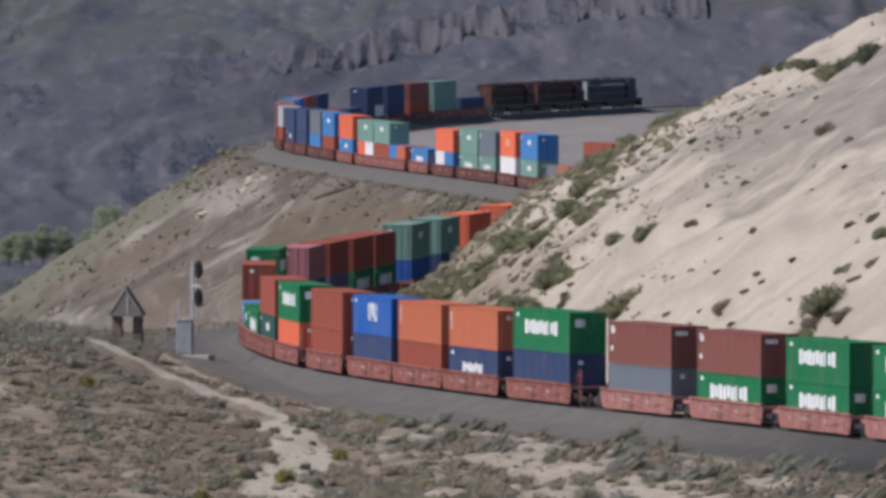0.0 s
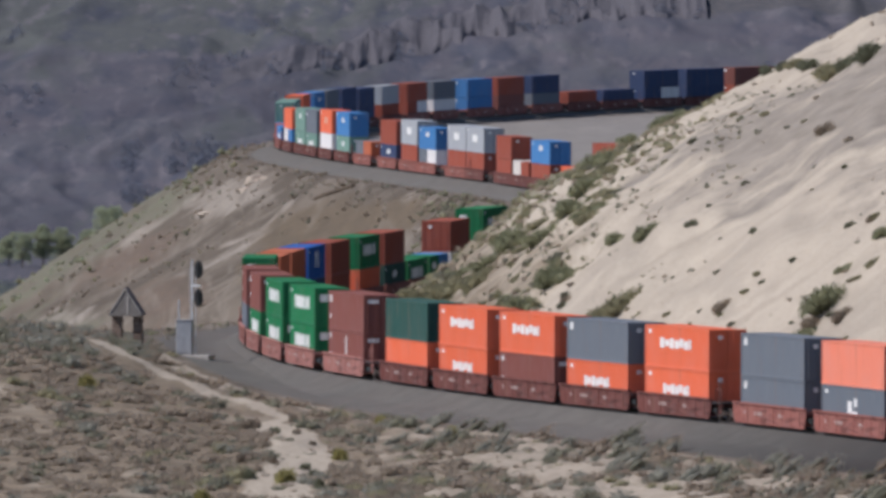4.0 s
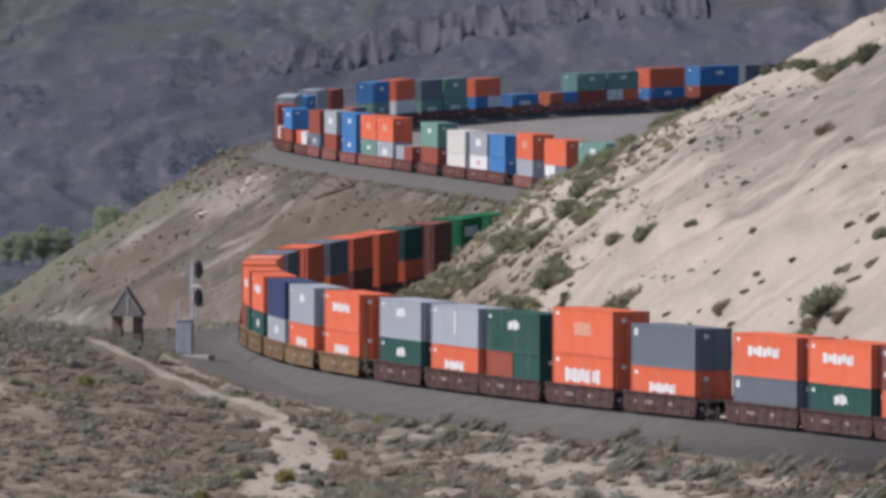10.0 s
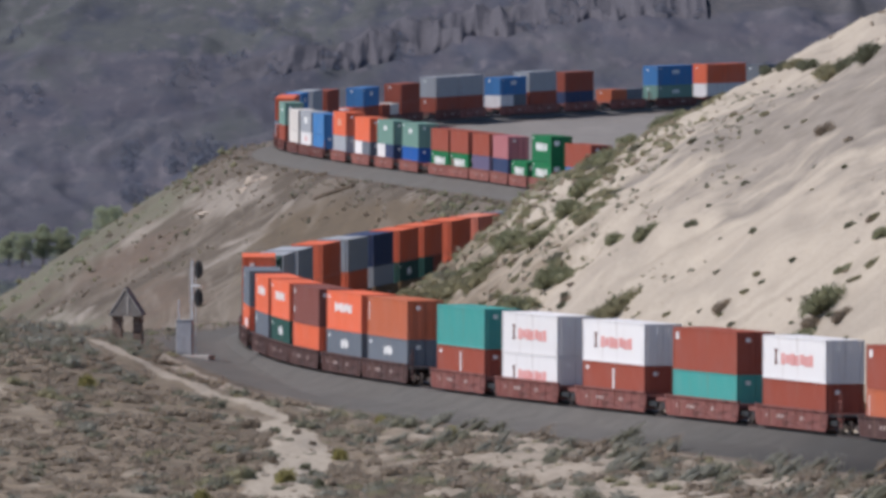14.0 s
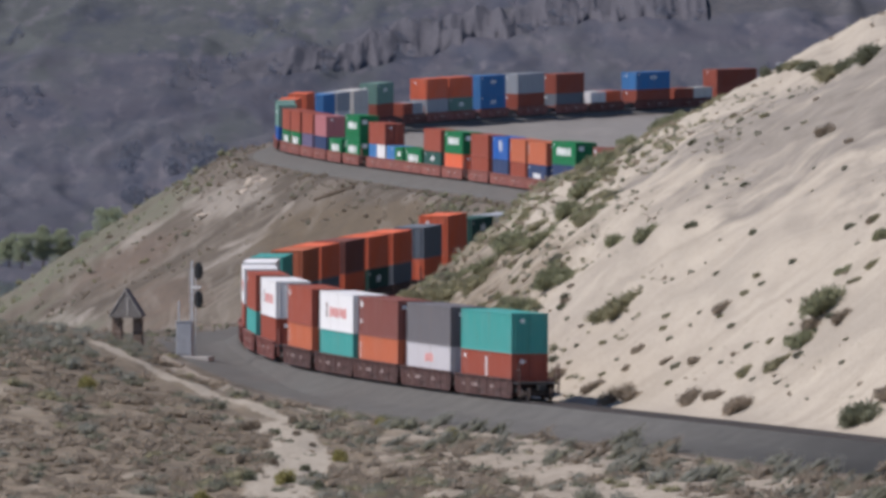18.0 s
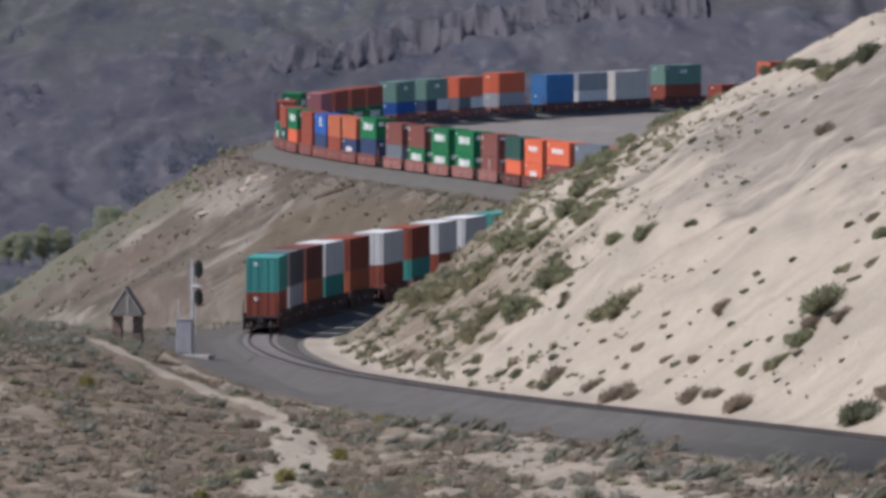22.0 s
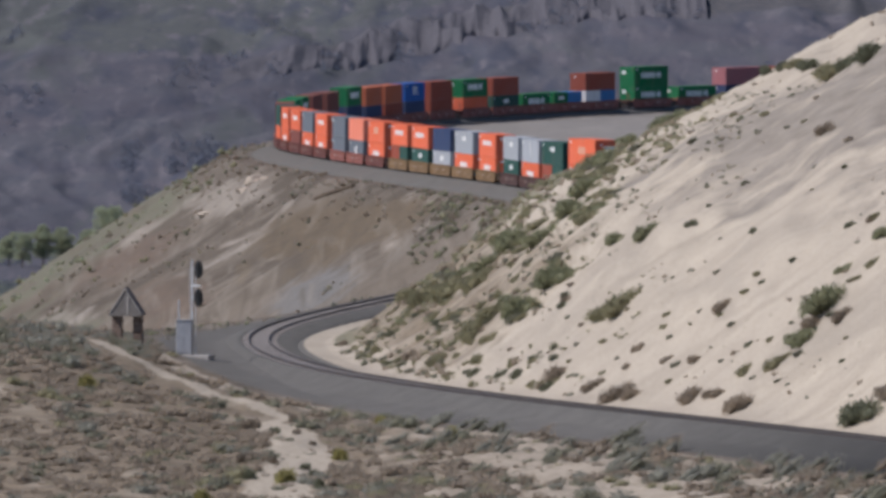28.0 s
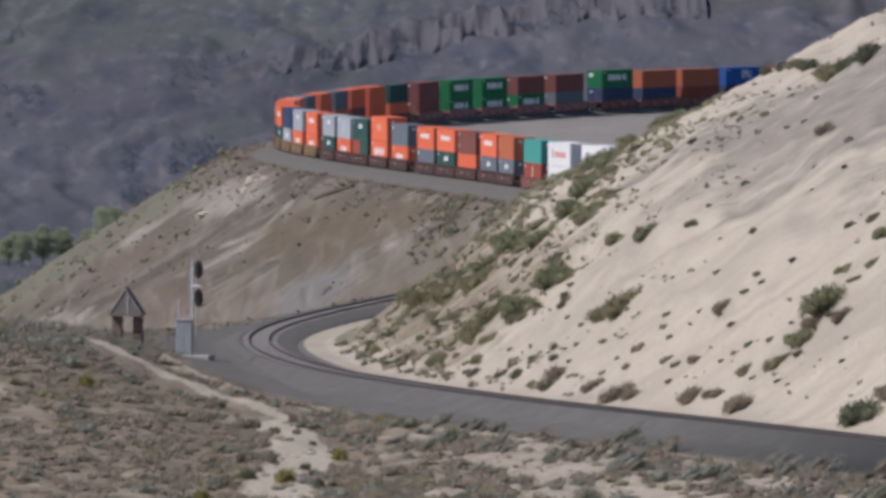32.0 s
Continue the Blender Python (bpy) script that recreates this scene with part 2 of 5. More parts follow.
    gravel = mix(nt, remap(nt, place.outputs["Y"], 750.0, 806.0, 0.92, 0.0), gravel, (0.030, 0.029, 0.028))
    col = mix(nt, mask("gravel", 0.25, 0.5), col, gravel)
    col = mix(nt, remap(nt, fine, 0.5, 0.75, 0.0, 0.35), col, (0.094, 0.078, 0.062))
    nt.links.new(col, bs.inputs["Base Color"])
    bump(nt, bs, fine, 0.7, 0.12)
    return m


GROUND = ground_material()

# ---- the railway's line ----
# headings every 25 m from -25 m on, in radians from straight ahead, right positive
HEADINGS = (-0.268, -0.291, -0.321, -0.287, -0.233, -0.212, -0.121, -0.082, -0.027, 0.04, 0.091, 0.121, 0.136, 0.122, 0.134, 0.195,
            0.257, 0.285, 0.283, 0.262, 0.223, 0.16, 0.07, -0.043, -0.159, -0.251, -0.295, -0.287, -0.239, -0.152, -0.123, -0.18,
            -0.166, -0.158, -0.167, -0.135, -0.121, -0.115, -0.066, -0.004, 0.053, 0.101, 0.139, 0.171, 0.209, 0.264, 0.313, 0.34,
            0.381, 0.464, 0.557, 0.646, 0.733, 0.819, 0.905, 0.99, 1.075)
SPEED = 35.41
TS = np.arange(-760.0, 2420.0, 2.0)
TH = np.interp(TS, [-300.0] + [25.0 * i - 25 for i in range(len(HEADINGS))] + [1480.0], (-0.268,) + HEADINGS + (1.25,))
TH = np.convolve(np.pad(TH, 7, mode="edge"), np.ones(15) / 15, "valid")
ZERO = int(round(760 / 2))


def summed(a, start):
    c = np.concatenate([[0], np.cumsum((a[1:] + a[:-1]) / 2 * 2.0)])
    return c - c[ZERO] + start


TX = summed(np.sin(TH), 21.378)
TY = summed(np.cos(TH), 786.068)
CLIMB = np.minimum(TS, 1300.0)
TZ = EYE_Z - 24.718 + 0.00555 * CLIMB + 3e-6 * CLIMB ** 2 + np.maximum(TS - 1300, 0) * 0.0105
TZ = TZ + 0.42 * np.clip((TS - 940) / 140, 0, 1)


def on_track(s, n=0.0):
    """The rail-top centre at s metres along the line, n metres to the right, and the heading."""
    x, y, z, h = (np.interp(s, TS, a) for a in (TX, TY, TZ, TH))
    return x + n * np.cos(h), y - n * np.sin(h), z, h


# ---- the ground ----
def lattice(ix, iy, seed):
    v = np.sin(ix * 127.1 + iy * 311.7 + seed * 74.7) * 43758.5453
    return v - np.floor(v)


def value_noise(x, y, seed=0):
    ix, iy = np.floor(x), np.floor(y)
    fx, fy = x - ix, y - iy
    fx, fy = fx * fx * (3 - 2 * fx), fy * fy * (3 - 2 * fy)
    a = lattice(ix, iy, seed) * (1 - fx) + lattice(ix + 1, iy, seed) * fx
    b = lattice(ix, iy + 1, seed) * (1 - fx) + lattice(ix + 1, iy + 1, seed) * fx
    return (a * (1 - fy) + b * fy) * 2 - 1


def fbm(x, y, seed=0, octaves=4):
    total, amp = 0.0, 1.0
    for k in range(octaves):
        total = total + amp * value_noise(x * 2 ** k, y * 2 ** k, seed + k)
        amp *= 0.5
    return total


def step(a, lo, hi):
    t = np.clip((a - lo) / (hi - lo), 0, 1)
    return t * t * (3 - 2 * t)


RIVER_Z = EYE_Z - 58.0
# bends of the footpath, east and north
PATH = ((-24.4, 911), (-21.5, 896), (-18.7, 888), (-15.2, 868), (-12.3, 852), (-9.8, 838), (-10.0, 792), (-9.0, 768), (-8.5, 750), (-7.6, 690))


def near_track(x, y):
    """Distance to the right of the line, metres along it, and softened rail height, hill strength and terrace width."""
    pick = slice(0, len(TS), 4)
    sx, sy, sz, ss, sh = TX[pick], TY[pick], TZ[pick], TS[pick], TH[pick]
    strength = 1 - step(ss, 430, 660)
    terrace = np.interp(ss, [90, 150, 185, 225, 290], [400, 60, 22, 13, 8])
    out = []
    for i in range(0, len(x), 20000):
        px, py = x[i:i + 20000, None], y[i:i + 20000, None]
        d2 = (px - sx) ** 2 + (py - sy) ** 2
        j = np.argmin(d2, 1)
        w = 1 / (d2 + 2.0) ** 3
        w /= w.sum(1, keepdims=True)
        dx, dy = px[:, 0] - sx[j], py[:, 0] - sy[j]
        along = dx * np.sin(sh[j]) + dy * np.cos(sh[j])
        n = dx * np.cos(sh[j]) - dy * np.sin(sh[j])
        far = np.sqrt(d2[np.arange(len(j)), j])
        n = np.where(far > 15, np.sign(n) * far, n)
        out.append(np.stack([n, ss[j] + np.clip(along, -8, 8), w @ sz, w @ strength, w @ terrace]))
    return np.concatenate(out, 1)


def above_crag(x, y):
    """Metres up the far valley side, and past its line of crags."""
    up = np.maximum(y - 3005 + 25 * fbm(x / 160, y / 500, 61, 3), 0)
    return up, up - (505 + 16 * fbm(x / 60, y / 900, 77, 3) + 1.6 * np.clip(x, -60, 45))


def ground(x, y):
    """Height of the ground, and how much of each kind of soil it is."""
    n, s, zt, hill, terrace = near_track(x, y)
    left, right = np.maximum(-n, 0), np.maximum(n, 0)
    # bed of the line: ballast hump, gravel verge
    z = zt - 1.0 - 0.32 * step(left, 1.5, 4) - 0.03 * step(left, 7.6, 9.0)
    z = z + 0.34 * step(right, 2.2, 3.4) * (1 - step(right, 5.0, 9.0))
    # uphill side
    rise = 0.35 * np.maximum(right - 5.0, 0) + 0.45 * np.maximum(right - 6.5, 0) - 0.27 * np.maximum(right - 20, 0)
    rise = rise - 0.4 * np.maximum(right - 60, 0)
    lumps = fbm(x / 9, y / 30, 3) * 1.1 + fbm(x / 2.2, y / 7, 9, 3) * 0.28
    z = z + hill * (np.maximum(rise, -30) + step(right, 6, 14) * lumps * 0.8)
    z = z + (1 - hill) * (0.012 * np.maximum(right - 6, 0) + step(right, 5, 12) * fbm(x / 12, y / 40, 5) * 0.35)
    z = z - 3.5 * hill * step(s, 178, 225) * step(right, 17, 30)
    # downhill side
    drop = np.maximum(left - terrace, 0)
    gully = fbm(s / 15 + 0.7 * fbm(s / 30, n / 12, 8), n / 40, 21, 5)
    steep = step(drop, 1, 10)
    z = z - drop * (0.64 + 0.05 * fbm(s / 60, n / 60, 14, 2)) + steep * (gully * 0.85 - 0.3) + step(left, 7, 10) * fbm(x / 3, y / 9, 31, 3) * 0.16
    z = z - 0.05 * np.clip(np.minimum(left, terrace) - 7, 0, 60)
    # knoll beside the bend
    z = z + 4.3 * np.exp(-((x + 34) / 10.5) ** 2 / 2 - ((y - 905) / 62) ** 2 / 2)
    fore = step(left, 8, 14) * (1 - step(y, 900, 1000)) * (1 - step(drop, 0, 5))
    z = z + fore * (fbm(x / 5, y / 14, 41, 4) * 0.2 + 0.2)
    # flood plain, river bed and far valley side
    z = np.where(y > 1000, np.maximum(z, RIVER_Z + 1.5 + fbm(x / 40, y / 90, 51) * 0.8), z)
    river = step(y, 2180, 2230) * (1 - step(y, 2880, 2900)) * (1 - step(n, -60, -50))
    z = z - river * 5
    up, past = above_crag(x, y)
    valley = RIVER_Z + 3 + 0.085 * up + 0.000028 * up ** 2 + 0.25 * np.maximum(up - 650, 0)
    ridge = fbm(x / 36 + 0.5 * fbm(y / 120, x / 60, 67), y / 260, 71, 5)
    valley = valley + np.minimum(up / 40, 1) * ridge * 3.6
    cliff = np.exp(-(past / 17) ** 2) * step(x, -62, -38)
    valley = valley - cliff * 0.8 + 2.5 * step(past, -12, 12) * step(x, -62, -38)
    z = np.where(y > 2990, np.where(y > 3005, valley, z), z)
    # the rise on which the camera stands
    own = 1 - step(y, 8, 300)
    z = np.minimum(z * (1 - own) + own * (EYE_Z - 1.7), EYE_Z - 1.7 - 0.042 * np.clip(y, 0, 600) + 3000 * step(y, 600, 660))
    soil = {"gravel": (1 - 0.35 * step(s, 600, 720)) * step(n, np.where(s < 640, -8.2, -5.8), np.where(s < 640, -6.6, -4.2)) * (1 - step(n, 2.9, 3.7)) * (y < 2600),
            "sand": hill * step(n, 2.9, 3.6),
            "cover": hill * step(n, 4.5, 6.5) * step(s - 1.6 * np.maximum(right - 20, 0), 156, 180) * (1 - step(s, 520, 640)),
            "crag": cliff * (y > 3005), "pale": np.where(n > 0, (1 - hill) * step(n, 4.5, 7), 0) * (y < 2300) * (y > 1300),
            "scrub": np.maximum(fore, 0.62 * hill * step(n, 5, 8) * (1 - step(n, 14, 24)) * step(y, 868, 900)), "far": step(y, 2700, 2950).astype(float),
            "grass": (y > 1000) * np.maximum(step(left, 26, 42) * 0.62, step(s, 868, 915) * (1 - step(s, 1100, 1200)) * step(left, 8, 14) * 0.6) * (1 - step(y, 2500, 2900))}
    soil["bare"] = np.maximum(fore * (0.45 * step(x, -9, -2) + 0.22 * step(x, 0, 5) + 0.2 * step(x, 5, 9)), 0.8 * step(n, -11.5, -9.8) * (1 - step(n, -8.8, -8.2)) * (y < 925) * (y > 700))
    hollow = lambda s0, n0, ds, dn: np.exp(-((s - s0) / ds) ** 2 - ((n - n0) / dn) ** 2)
    soil["umber"] = np.minimum(hollow(775, -16, 42, 6) + hollow(735, -12, 22, 4) * 0.7, 1)
    soil["russet"] = hollow(872, -25, 26, 6) + hollow(800, -30, 30, 5) * 0.8
    soil["cut"] = np.minimum(hollow(862, -13.5, 30, 4.2) + hollow(840, -37, 24, 3.5) + hollow(806, -22, 9, 8) * 0.6 + hollow(895, -22, 12, 9) * 0.6, 1) * 0.9
    soil["scree"] = hollow(722, -24, 28, 5) * 0.95
    # unseen dark ground, added so that less light bounces onto the cars
    soil["brush"] = np.maximum(hill * step(n, 4.5, 6.5) * step(s, 198, 216) * (1 - step(s, 560, 640)), (1 - hill) * (y > 1300) * (y < 2700) * step(n, 4.5, 6) * step(x / np.maximum(y, 1), 0.0185, 0.0205))
    soil["crest"] = hill * step(n, 15, 30) * (1 - step(s, 110, 190)) * np.interp(s, [-20, 60, 120], [0.38, 0.55, 0.76])
    soil["bench"] = (y > 3005) * step(past, 8, 60) * (1 - step(x, -30, 50)) * 0.8
    px, py = np.array(PATH).T
    centre = np.interp(-y, -py, px) + 0.5 * value_noise(y / 14, y * 0 + 3, 91)
    centre = centre + (y < 842) * 1.1 * fbm(y / 16, y * 0 + 7, 93, 3)
    width = (1 + 0.45 * fbm(x / 3, y / 9, 95, 3) * (y < 840)) * np.interp(y, [700, 740, 790, 820, 838, 930], [1.0, 1.15, 1.8, 1.5, 0.75, 0.8])
    gap = np.abs(x - centre)
    for ahead in (6, 12):
        gap = np.minimum(gap, np.abs(x - np.interp(-(y + ahead), -py, px)))
    soil["clear"] = ((gap < 0.9) & (y > 826) & (y < 912)).astype(float)
    soil["dirt"] = (1 - step(np.abs(x - centre), width * 0.7, width * 1.3)) * (y < 912) * (y > 600) * 1.15
    return z, soil, n, s


# ---- mesh helpers ----
def mesh_of(name, bm, mat, smooth=False):
    me = bpy.data.meshes.new(name)
    bm.to_mesh(me)
    bm.free()
    me.materials.append(mat)
    if smooth:
        for p in me.polygons:
            p.use_smooth = True
    return me


def part(name, bm, mat, parent=None, label="", smooth=False):
    """A bmesh (or a ready mesh) as one object under its thing."""
    me = bm if isinstance(bm, bpy.types.Mesh) else mesh_of(name, bm, mat, smooth)
    ob = new(name, me)
    ob.parent = parent
    return tagged(ob, label)


def box(bm, x0, x1, y0, y1, z0, z1, bevel=0.0):
    vs = [bm.verts.new((x, y, z)) for z in (z0, z1) for y in (y0, y1) for x in (x0, x1)]
    for f in ((0, 2, 3, 1), (4, 5, 7, 6), (0, 1, 5, 4), (2, 6, 7, 3), (0, 4, 6, 2), (1, 3, 7, 5)):
        bm.faces.new([vs[i] for i in f])
    if bevel:
        es = list({e for v in vs for e in v.link_edges})
        bmesh.ops.bevel(bm, geom=es, offset=bevel, segments=1, affect="EDGES")
    return bm


def boxes(*rows, bevel=0.0):
    bm = bmesh.new()
    for r in rows:
        box(bm, *r, bevel=bevel)
    return bm


def rod(bm, a, b, r, sides=8, r2=None):
    a, b = Vector(a), Vector(b)
    q = (b - a).to_track_quat("Z", "Y")
    rings = []
    for p, rad in ((a, r), (b, r if r2 is None else r2)):
        rings.append([bm.verts.new(p + q @ Vector((rad * math.cos(t), rad * math.sin(t), 0)))
                      for t in (2 * math.pi * k / sides for k in range(sides))])
    for k in range(sides):
        bm.faces.new((rings[0][k], rings[0][(k + 1) % sides], rings[1][(k + 1) % sides], rings[1][k]))
    bm.faces.new(rings[0][::-1])
    bm.faces.new(rings[1])
    return bm


def rods(*rows, sides=8):
    bm = bmesh.new()
    for a, b, r in rows:
        rod(bm, a, b, r, sides)
    return bm


def prism(bm, outline, x0, x1):
    """An outline in (y, z), carried from x0 to x1."""
    a = [bm.verts.new((x0, y, z)) for y, z in outline]
    b = [bm.verts.new((x1, y, z)) for y, z in outline]
    k = len(outline)
    for i in range(k):
        bm.faces.new((a[i], a[(i + 1) % k], b[(i + 1) % k], b[i]))
    bm.faces.new(a[::-1])
    bm.faces.new(b)
    return bm


def side_plate(bm, outline, y0, y1):
    """An outline in (x, z), carried from y0 to y1."""
    a = [bm.verts.new((x, y0, z)) for x, z in outline]
    b = [bm.verts.new((x, y1, z)) for x, z in outline]
    k = len(outline)
    for i in range(k):
        bm.faces.new((a[i], a[(i + 1) % k], b[(i + 1) % k], b[i]))
    bm.faces.new(a[::-1])
    bm.faces.new(b)
    bmesh.ops.recalc_face_normals(bm, faces=bm.faces)
    return bm


# ---- terrain sheet ----
def terrain():
    d = np.concatenate([np.arange(-400, 600, 25), np.arange(600, 1250, 2.0), np.arange(1250, 2110, 3.5), np.arange(2110, 2990, 12),
                        np.arange(2990, 3720, 6), np.arange(3720, 4760, 40)])
    mid = np.linspace(-0.038, 0.038, 211)
    out = 0.038 + 0.0012 * np.cumsum(1.17 ** np.arange(1, 30))
    u = np.concatenate([-out[::-1], mid, out])
    uu, dd = np.meshgrid(u, d)
    x = (uu * np.maximum(dd, 420)).ravel()
    y = dd.ravel()
    z, soil, n, s = ground(x, y)
    me = bpy.data.meshes.new("ground")
    r, c = uu.shape
    i = (np.arange(r - 1)[:, None] * c + np.arange(c - 1)).ravel()
    quads = np.stack([i, i + 1, i + c + 1, i + c], 1)
    me.vertices.add(r * c)
    me.vertices.foreach_set("co", np.stack([x, y, z], 1).astype(np.float32).ravel())
    me.loops.add(len(quads) * 4)
    me.loops.foreach_set("vertex_index", quads.astype(np.int32).ravel())
    me.polygons.add(len(quads))
    me.polygons.foreach_set("loop_start", np.arange(0, len(quads) * 4, 4, dtype=np.int32))
    me.polygons.foreach_set("use_smooth", np.ones(len(quads), dtype=bool))
    me.update(calc_edges=True)
    for key, v in soil.items():
        a = me.attributes.new(key, "FLOAT", "POINT")
        a.data.foreach_set("value", np.ascontiguousarray(v, dtype=np.float32))
    me.materials.append(GROUND)
    return tagged(new("ground", me), "dry hillsides of pale silt, scrub and gravel above a river", "ground", kind="structure")


terrain()


def height(x, y):
    return float(ground(np.array([float(x)]), np.array([float(y)]))[0][0])


# river
wm, wnt, wb = material("river_water", 0.12)
wb.inputs["Base Color"].default_value = (0.03, 0.045, 0.055, 1)
bump(wnt, wb, noise_tex(wnt, 0.25, 3, stretch=(1, 0.3, 1)), 0.25, 0.3)
bm = bmesh.new()
box(bm, -900, -25, 2150, 3060, RIVER_Z - 3, RIVER_Z)
tagged(part("water", bm, wm), "calm grey-blue river far below the line", "river", kind="structure")


# ---- track ----
def sweep(name, outline, s0, s1, ds, mat, parent, label=""):
    """A cross-section (n, z) carried along the line."""
    ss = np.arange(s0, s1 + ds, ds)
    verts, faces, k = [], [], len(outline)
    for s in ss:
        for n, z in outline:
            x, y, zt, _ = on_track(s, n)
            verts.append((x, y, zt + z))
    for i in range(len(ss) - 1):
        for j in range(k):
            a, b = i * k + j, i * k + (j + 1) % k
            faces.append((a, a + k, b + k, b))
    me = bpy.data.meshes.new(name)
    me.from_pydata(verts, [], faces)
    me.polygons.foreach_set("use_smooth", np.full(len(faces), name == "ballast"))
    me.materials.append(mat)
    return part(name, me, None, parent, label)


line = tagged(new("railway_track"), "single railway track with rusty rails on grey ballast", "track", kind="structure")
SHOULDER = [(3.9, -1.6), (3.5, -0.68), (2.6, -0.5), (1.8, -0.24)]
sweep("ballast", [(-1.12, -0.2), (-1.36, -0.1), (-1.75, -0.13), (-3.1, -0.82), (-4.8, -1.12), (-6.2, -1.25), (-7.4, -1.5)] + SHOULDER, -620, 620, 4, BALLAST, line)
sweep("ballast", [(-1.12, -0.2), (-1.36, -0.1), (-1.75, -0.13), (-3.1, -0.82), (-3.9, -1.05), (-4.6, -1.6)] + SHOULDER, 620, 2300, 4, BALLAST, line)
for side in (-1, 1):
    c = side * 0.7525
    sweep("rail", [(c - 0.036, 0), (c - 0.036, -0.045), (c - 0.009, -0.06), (c - 0.009, -0.15), (c - 0.07, -0.175), (c + 0.07, -0.175),
                   (c + 0.009, -0.15), (c + 0.009, -0.06), (c + 0.036, -0.045), (c + 0.036, 0)], -620, 2300, 4, RAIL, line)
verts, faces = [], []
for k in range(2400):
    s = -80 + k * 0.62
    x, y, z, h = on_track(s)
    f, r = Vector((math.sin(h), math.cos(h), 0)), Vector((math.cos(h), -math.sin(h), 0))
    i = len(verts)
    long = 1.28 + 0.05 * random.random()
    for dz in (-0.3, -0.16):
        for a, b in ((-1, -1), (1, -1), (1, 1), (-1, 1)):
            verts.append(Vector((x, y, z + dz)) + r * a * long + f * b * 0.115)
    faces += [tuple(i + q for q in w) for w in ((4, 5, 6, 7), (0, 1, 5, 4), (1, 2, 6, 5), (2, 3, 7, 6), (3, 0, 4, 7))]
me = bpy.data.meshes.new("ties")
me.from_pydata(verts, [], faces)
me.materials.append(TIE_WOOD)
tagged(part("ties", me, None, line), kind="stuff")


# ---- containers ----
W2, H86, H96, L40 = 1.219, 2.591, 2.896, 12.19


def corrugated(bm, x0, x1, z0, z1, y, out, ribs):
    """A side wall with trapezoid ribs standing in the plane y, recessed by 36 mm."""
    xs, p = [], (x1 - x0) / ribs
    for k in range(ribs):
        a = x0 + k * p
        xs += [(a, 0), (a + 0.25 * p, 0), (a + 0.5 * p, 1), (a + 0.75 * p, 1)]
    xs.append((x1, 0))
    low = [bm.verts.new((x, y - out * 0.036 * d, z0)) for x, d in xs]
    top = [bm.verts.new((x, y - out * 0.036 * d, z1)) for x, d in xs]
    for k in range(len(xs) - 1):
        bm.faces.new((low[k], low[k + 1], top[k + 1], top[k]) if out < 0 else (low[k + 1], low[k], top[k], top[k + 1]))


def logo_bars(kind, h, colour):
    """Plain blocks in the size and place of the company lettering on one side, as (x0, x1, z0, z1)."""
    if kind in ("wide", "low"):      # heavy letters in the middle
        count = 9 if h > 2.7 or colour == "green" else 7
        tall, base = (0.9, 0.40 * h) if count == 9 else (0.62, (0.48 if kind == "wide" else 0.40) * h)
        start, step_x = (-3.55, 0.79) if count == 9 else (-3.2, 0.92) if kind == "wide" else (-2.6, 0.76)
        return [(start + step_x * k, start + step_x * k + (0.34 if k == 6 else 0.82 * step_x), base + (0.1 if k % 3 == 1 else 0), base + tall - (0.1 if k % 2 else 0)) for k in range(count)]
    if kind == "broad":
        return [(-2.55 + 0.9 * k, -2.55 + 0.9 * k + (0.7 if k == 3 else 0.8), 0.35 * h + (0.1 if k % 3 == 1 else 0), 0.35 * h + 0.7 - (0.09 if k % 2 else 0)) for k in range(7)]
    if kind == "small":
        return [(-1.0 + 0.62 * k, -1.0 + 0.62 * k + (0.56, 0.48, 0.58, 0.52)[k], h * 0.56 + 0.08 * (k % 2), h * 0.56 + 0.5 + 0.06 * (k % 3)) for k in range(4)]
    if kind == "tall":
        return [(-1.25, -0.95, h * 0.36, h * 0.36 + 1.2), (-0.8, -0.25, h * 0.36 + 0.75, h * 0.36 + 1.2), (-0.62, -0.4, h * 0.36, h * 0.36 + 0.7), (-0.1, 0.42, h * 0.36 + 0.3, h * 0.36 + 1.2),
                (0.57, 0.8, h * 0.36, h * 0.36 + 1.2), (0.85, 1.15, h * 0.36, h * 0.36 + 0.3), (1.28, 1.52, h * 0.36, h * 0.36 + 1.2)]
    if kind == "panel":
        return [(-1.7, 1.7, h * 0.42, h * 0.42 + 0.8)]
    if kind == "mark":
        return [(-5.5, -4.9, h * 0.72, h * 0.72 + 0.38)]
    if kind == "arrow":
        return [(-0.3, 0.9, h * 0.25, h * 0.25 + 0.5), (-1.0, -0.2, h * 0.4, h * 0.4 + 0.7), (0.2, 0.8, h * 0.55, h * 0.55 + 0.5)]
    if kind == "column":
        return [(-0.16, 0.16, h * 0.3, h * 0.3 + 1.5)]
    return []


COLOUR_WORDS = {"orange": "bright orange", "salmon": "faded salmon-orange", "rust": "rust-orange", "brick": "brick-red", "brown": "maroon-brown",
                "green": "vivid green", "dkgreen": "dark green", "teal": "teal-green", "sage": "grey-green", "blue": "deep blue",
                "sky": "bright blue", "navy": "navy-blue", "slate": "slate-grey", "grey": "light grey", "white": "white", "cream": "cream",
                "pink": "faded pink", "plum": "dull purple", "ash": "dirty pale grey", "charcoal": "dull charcoal-grey"}
made = {}


TWO_SIDED = ("green", "blue", "sky", "sage", "dkgreen")


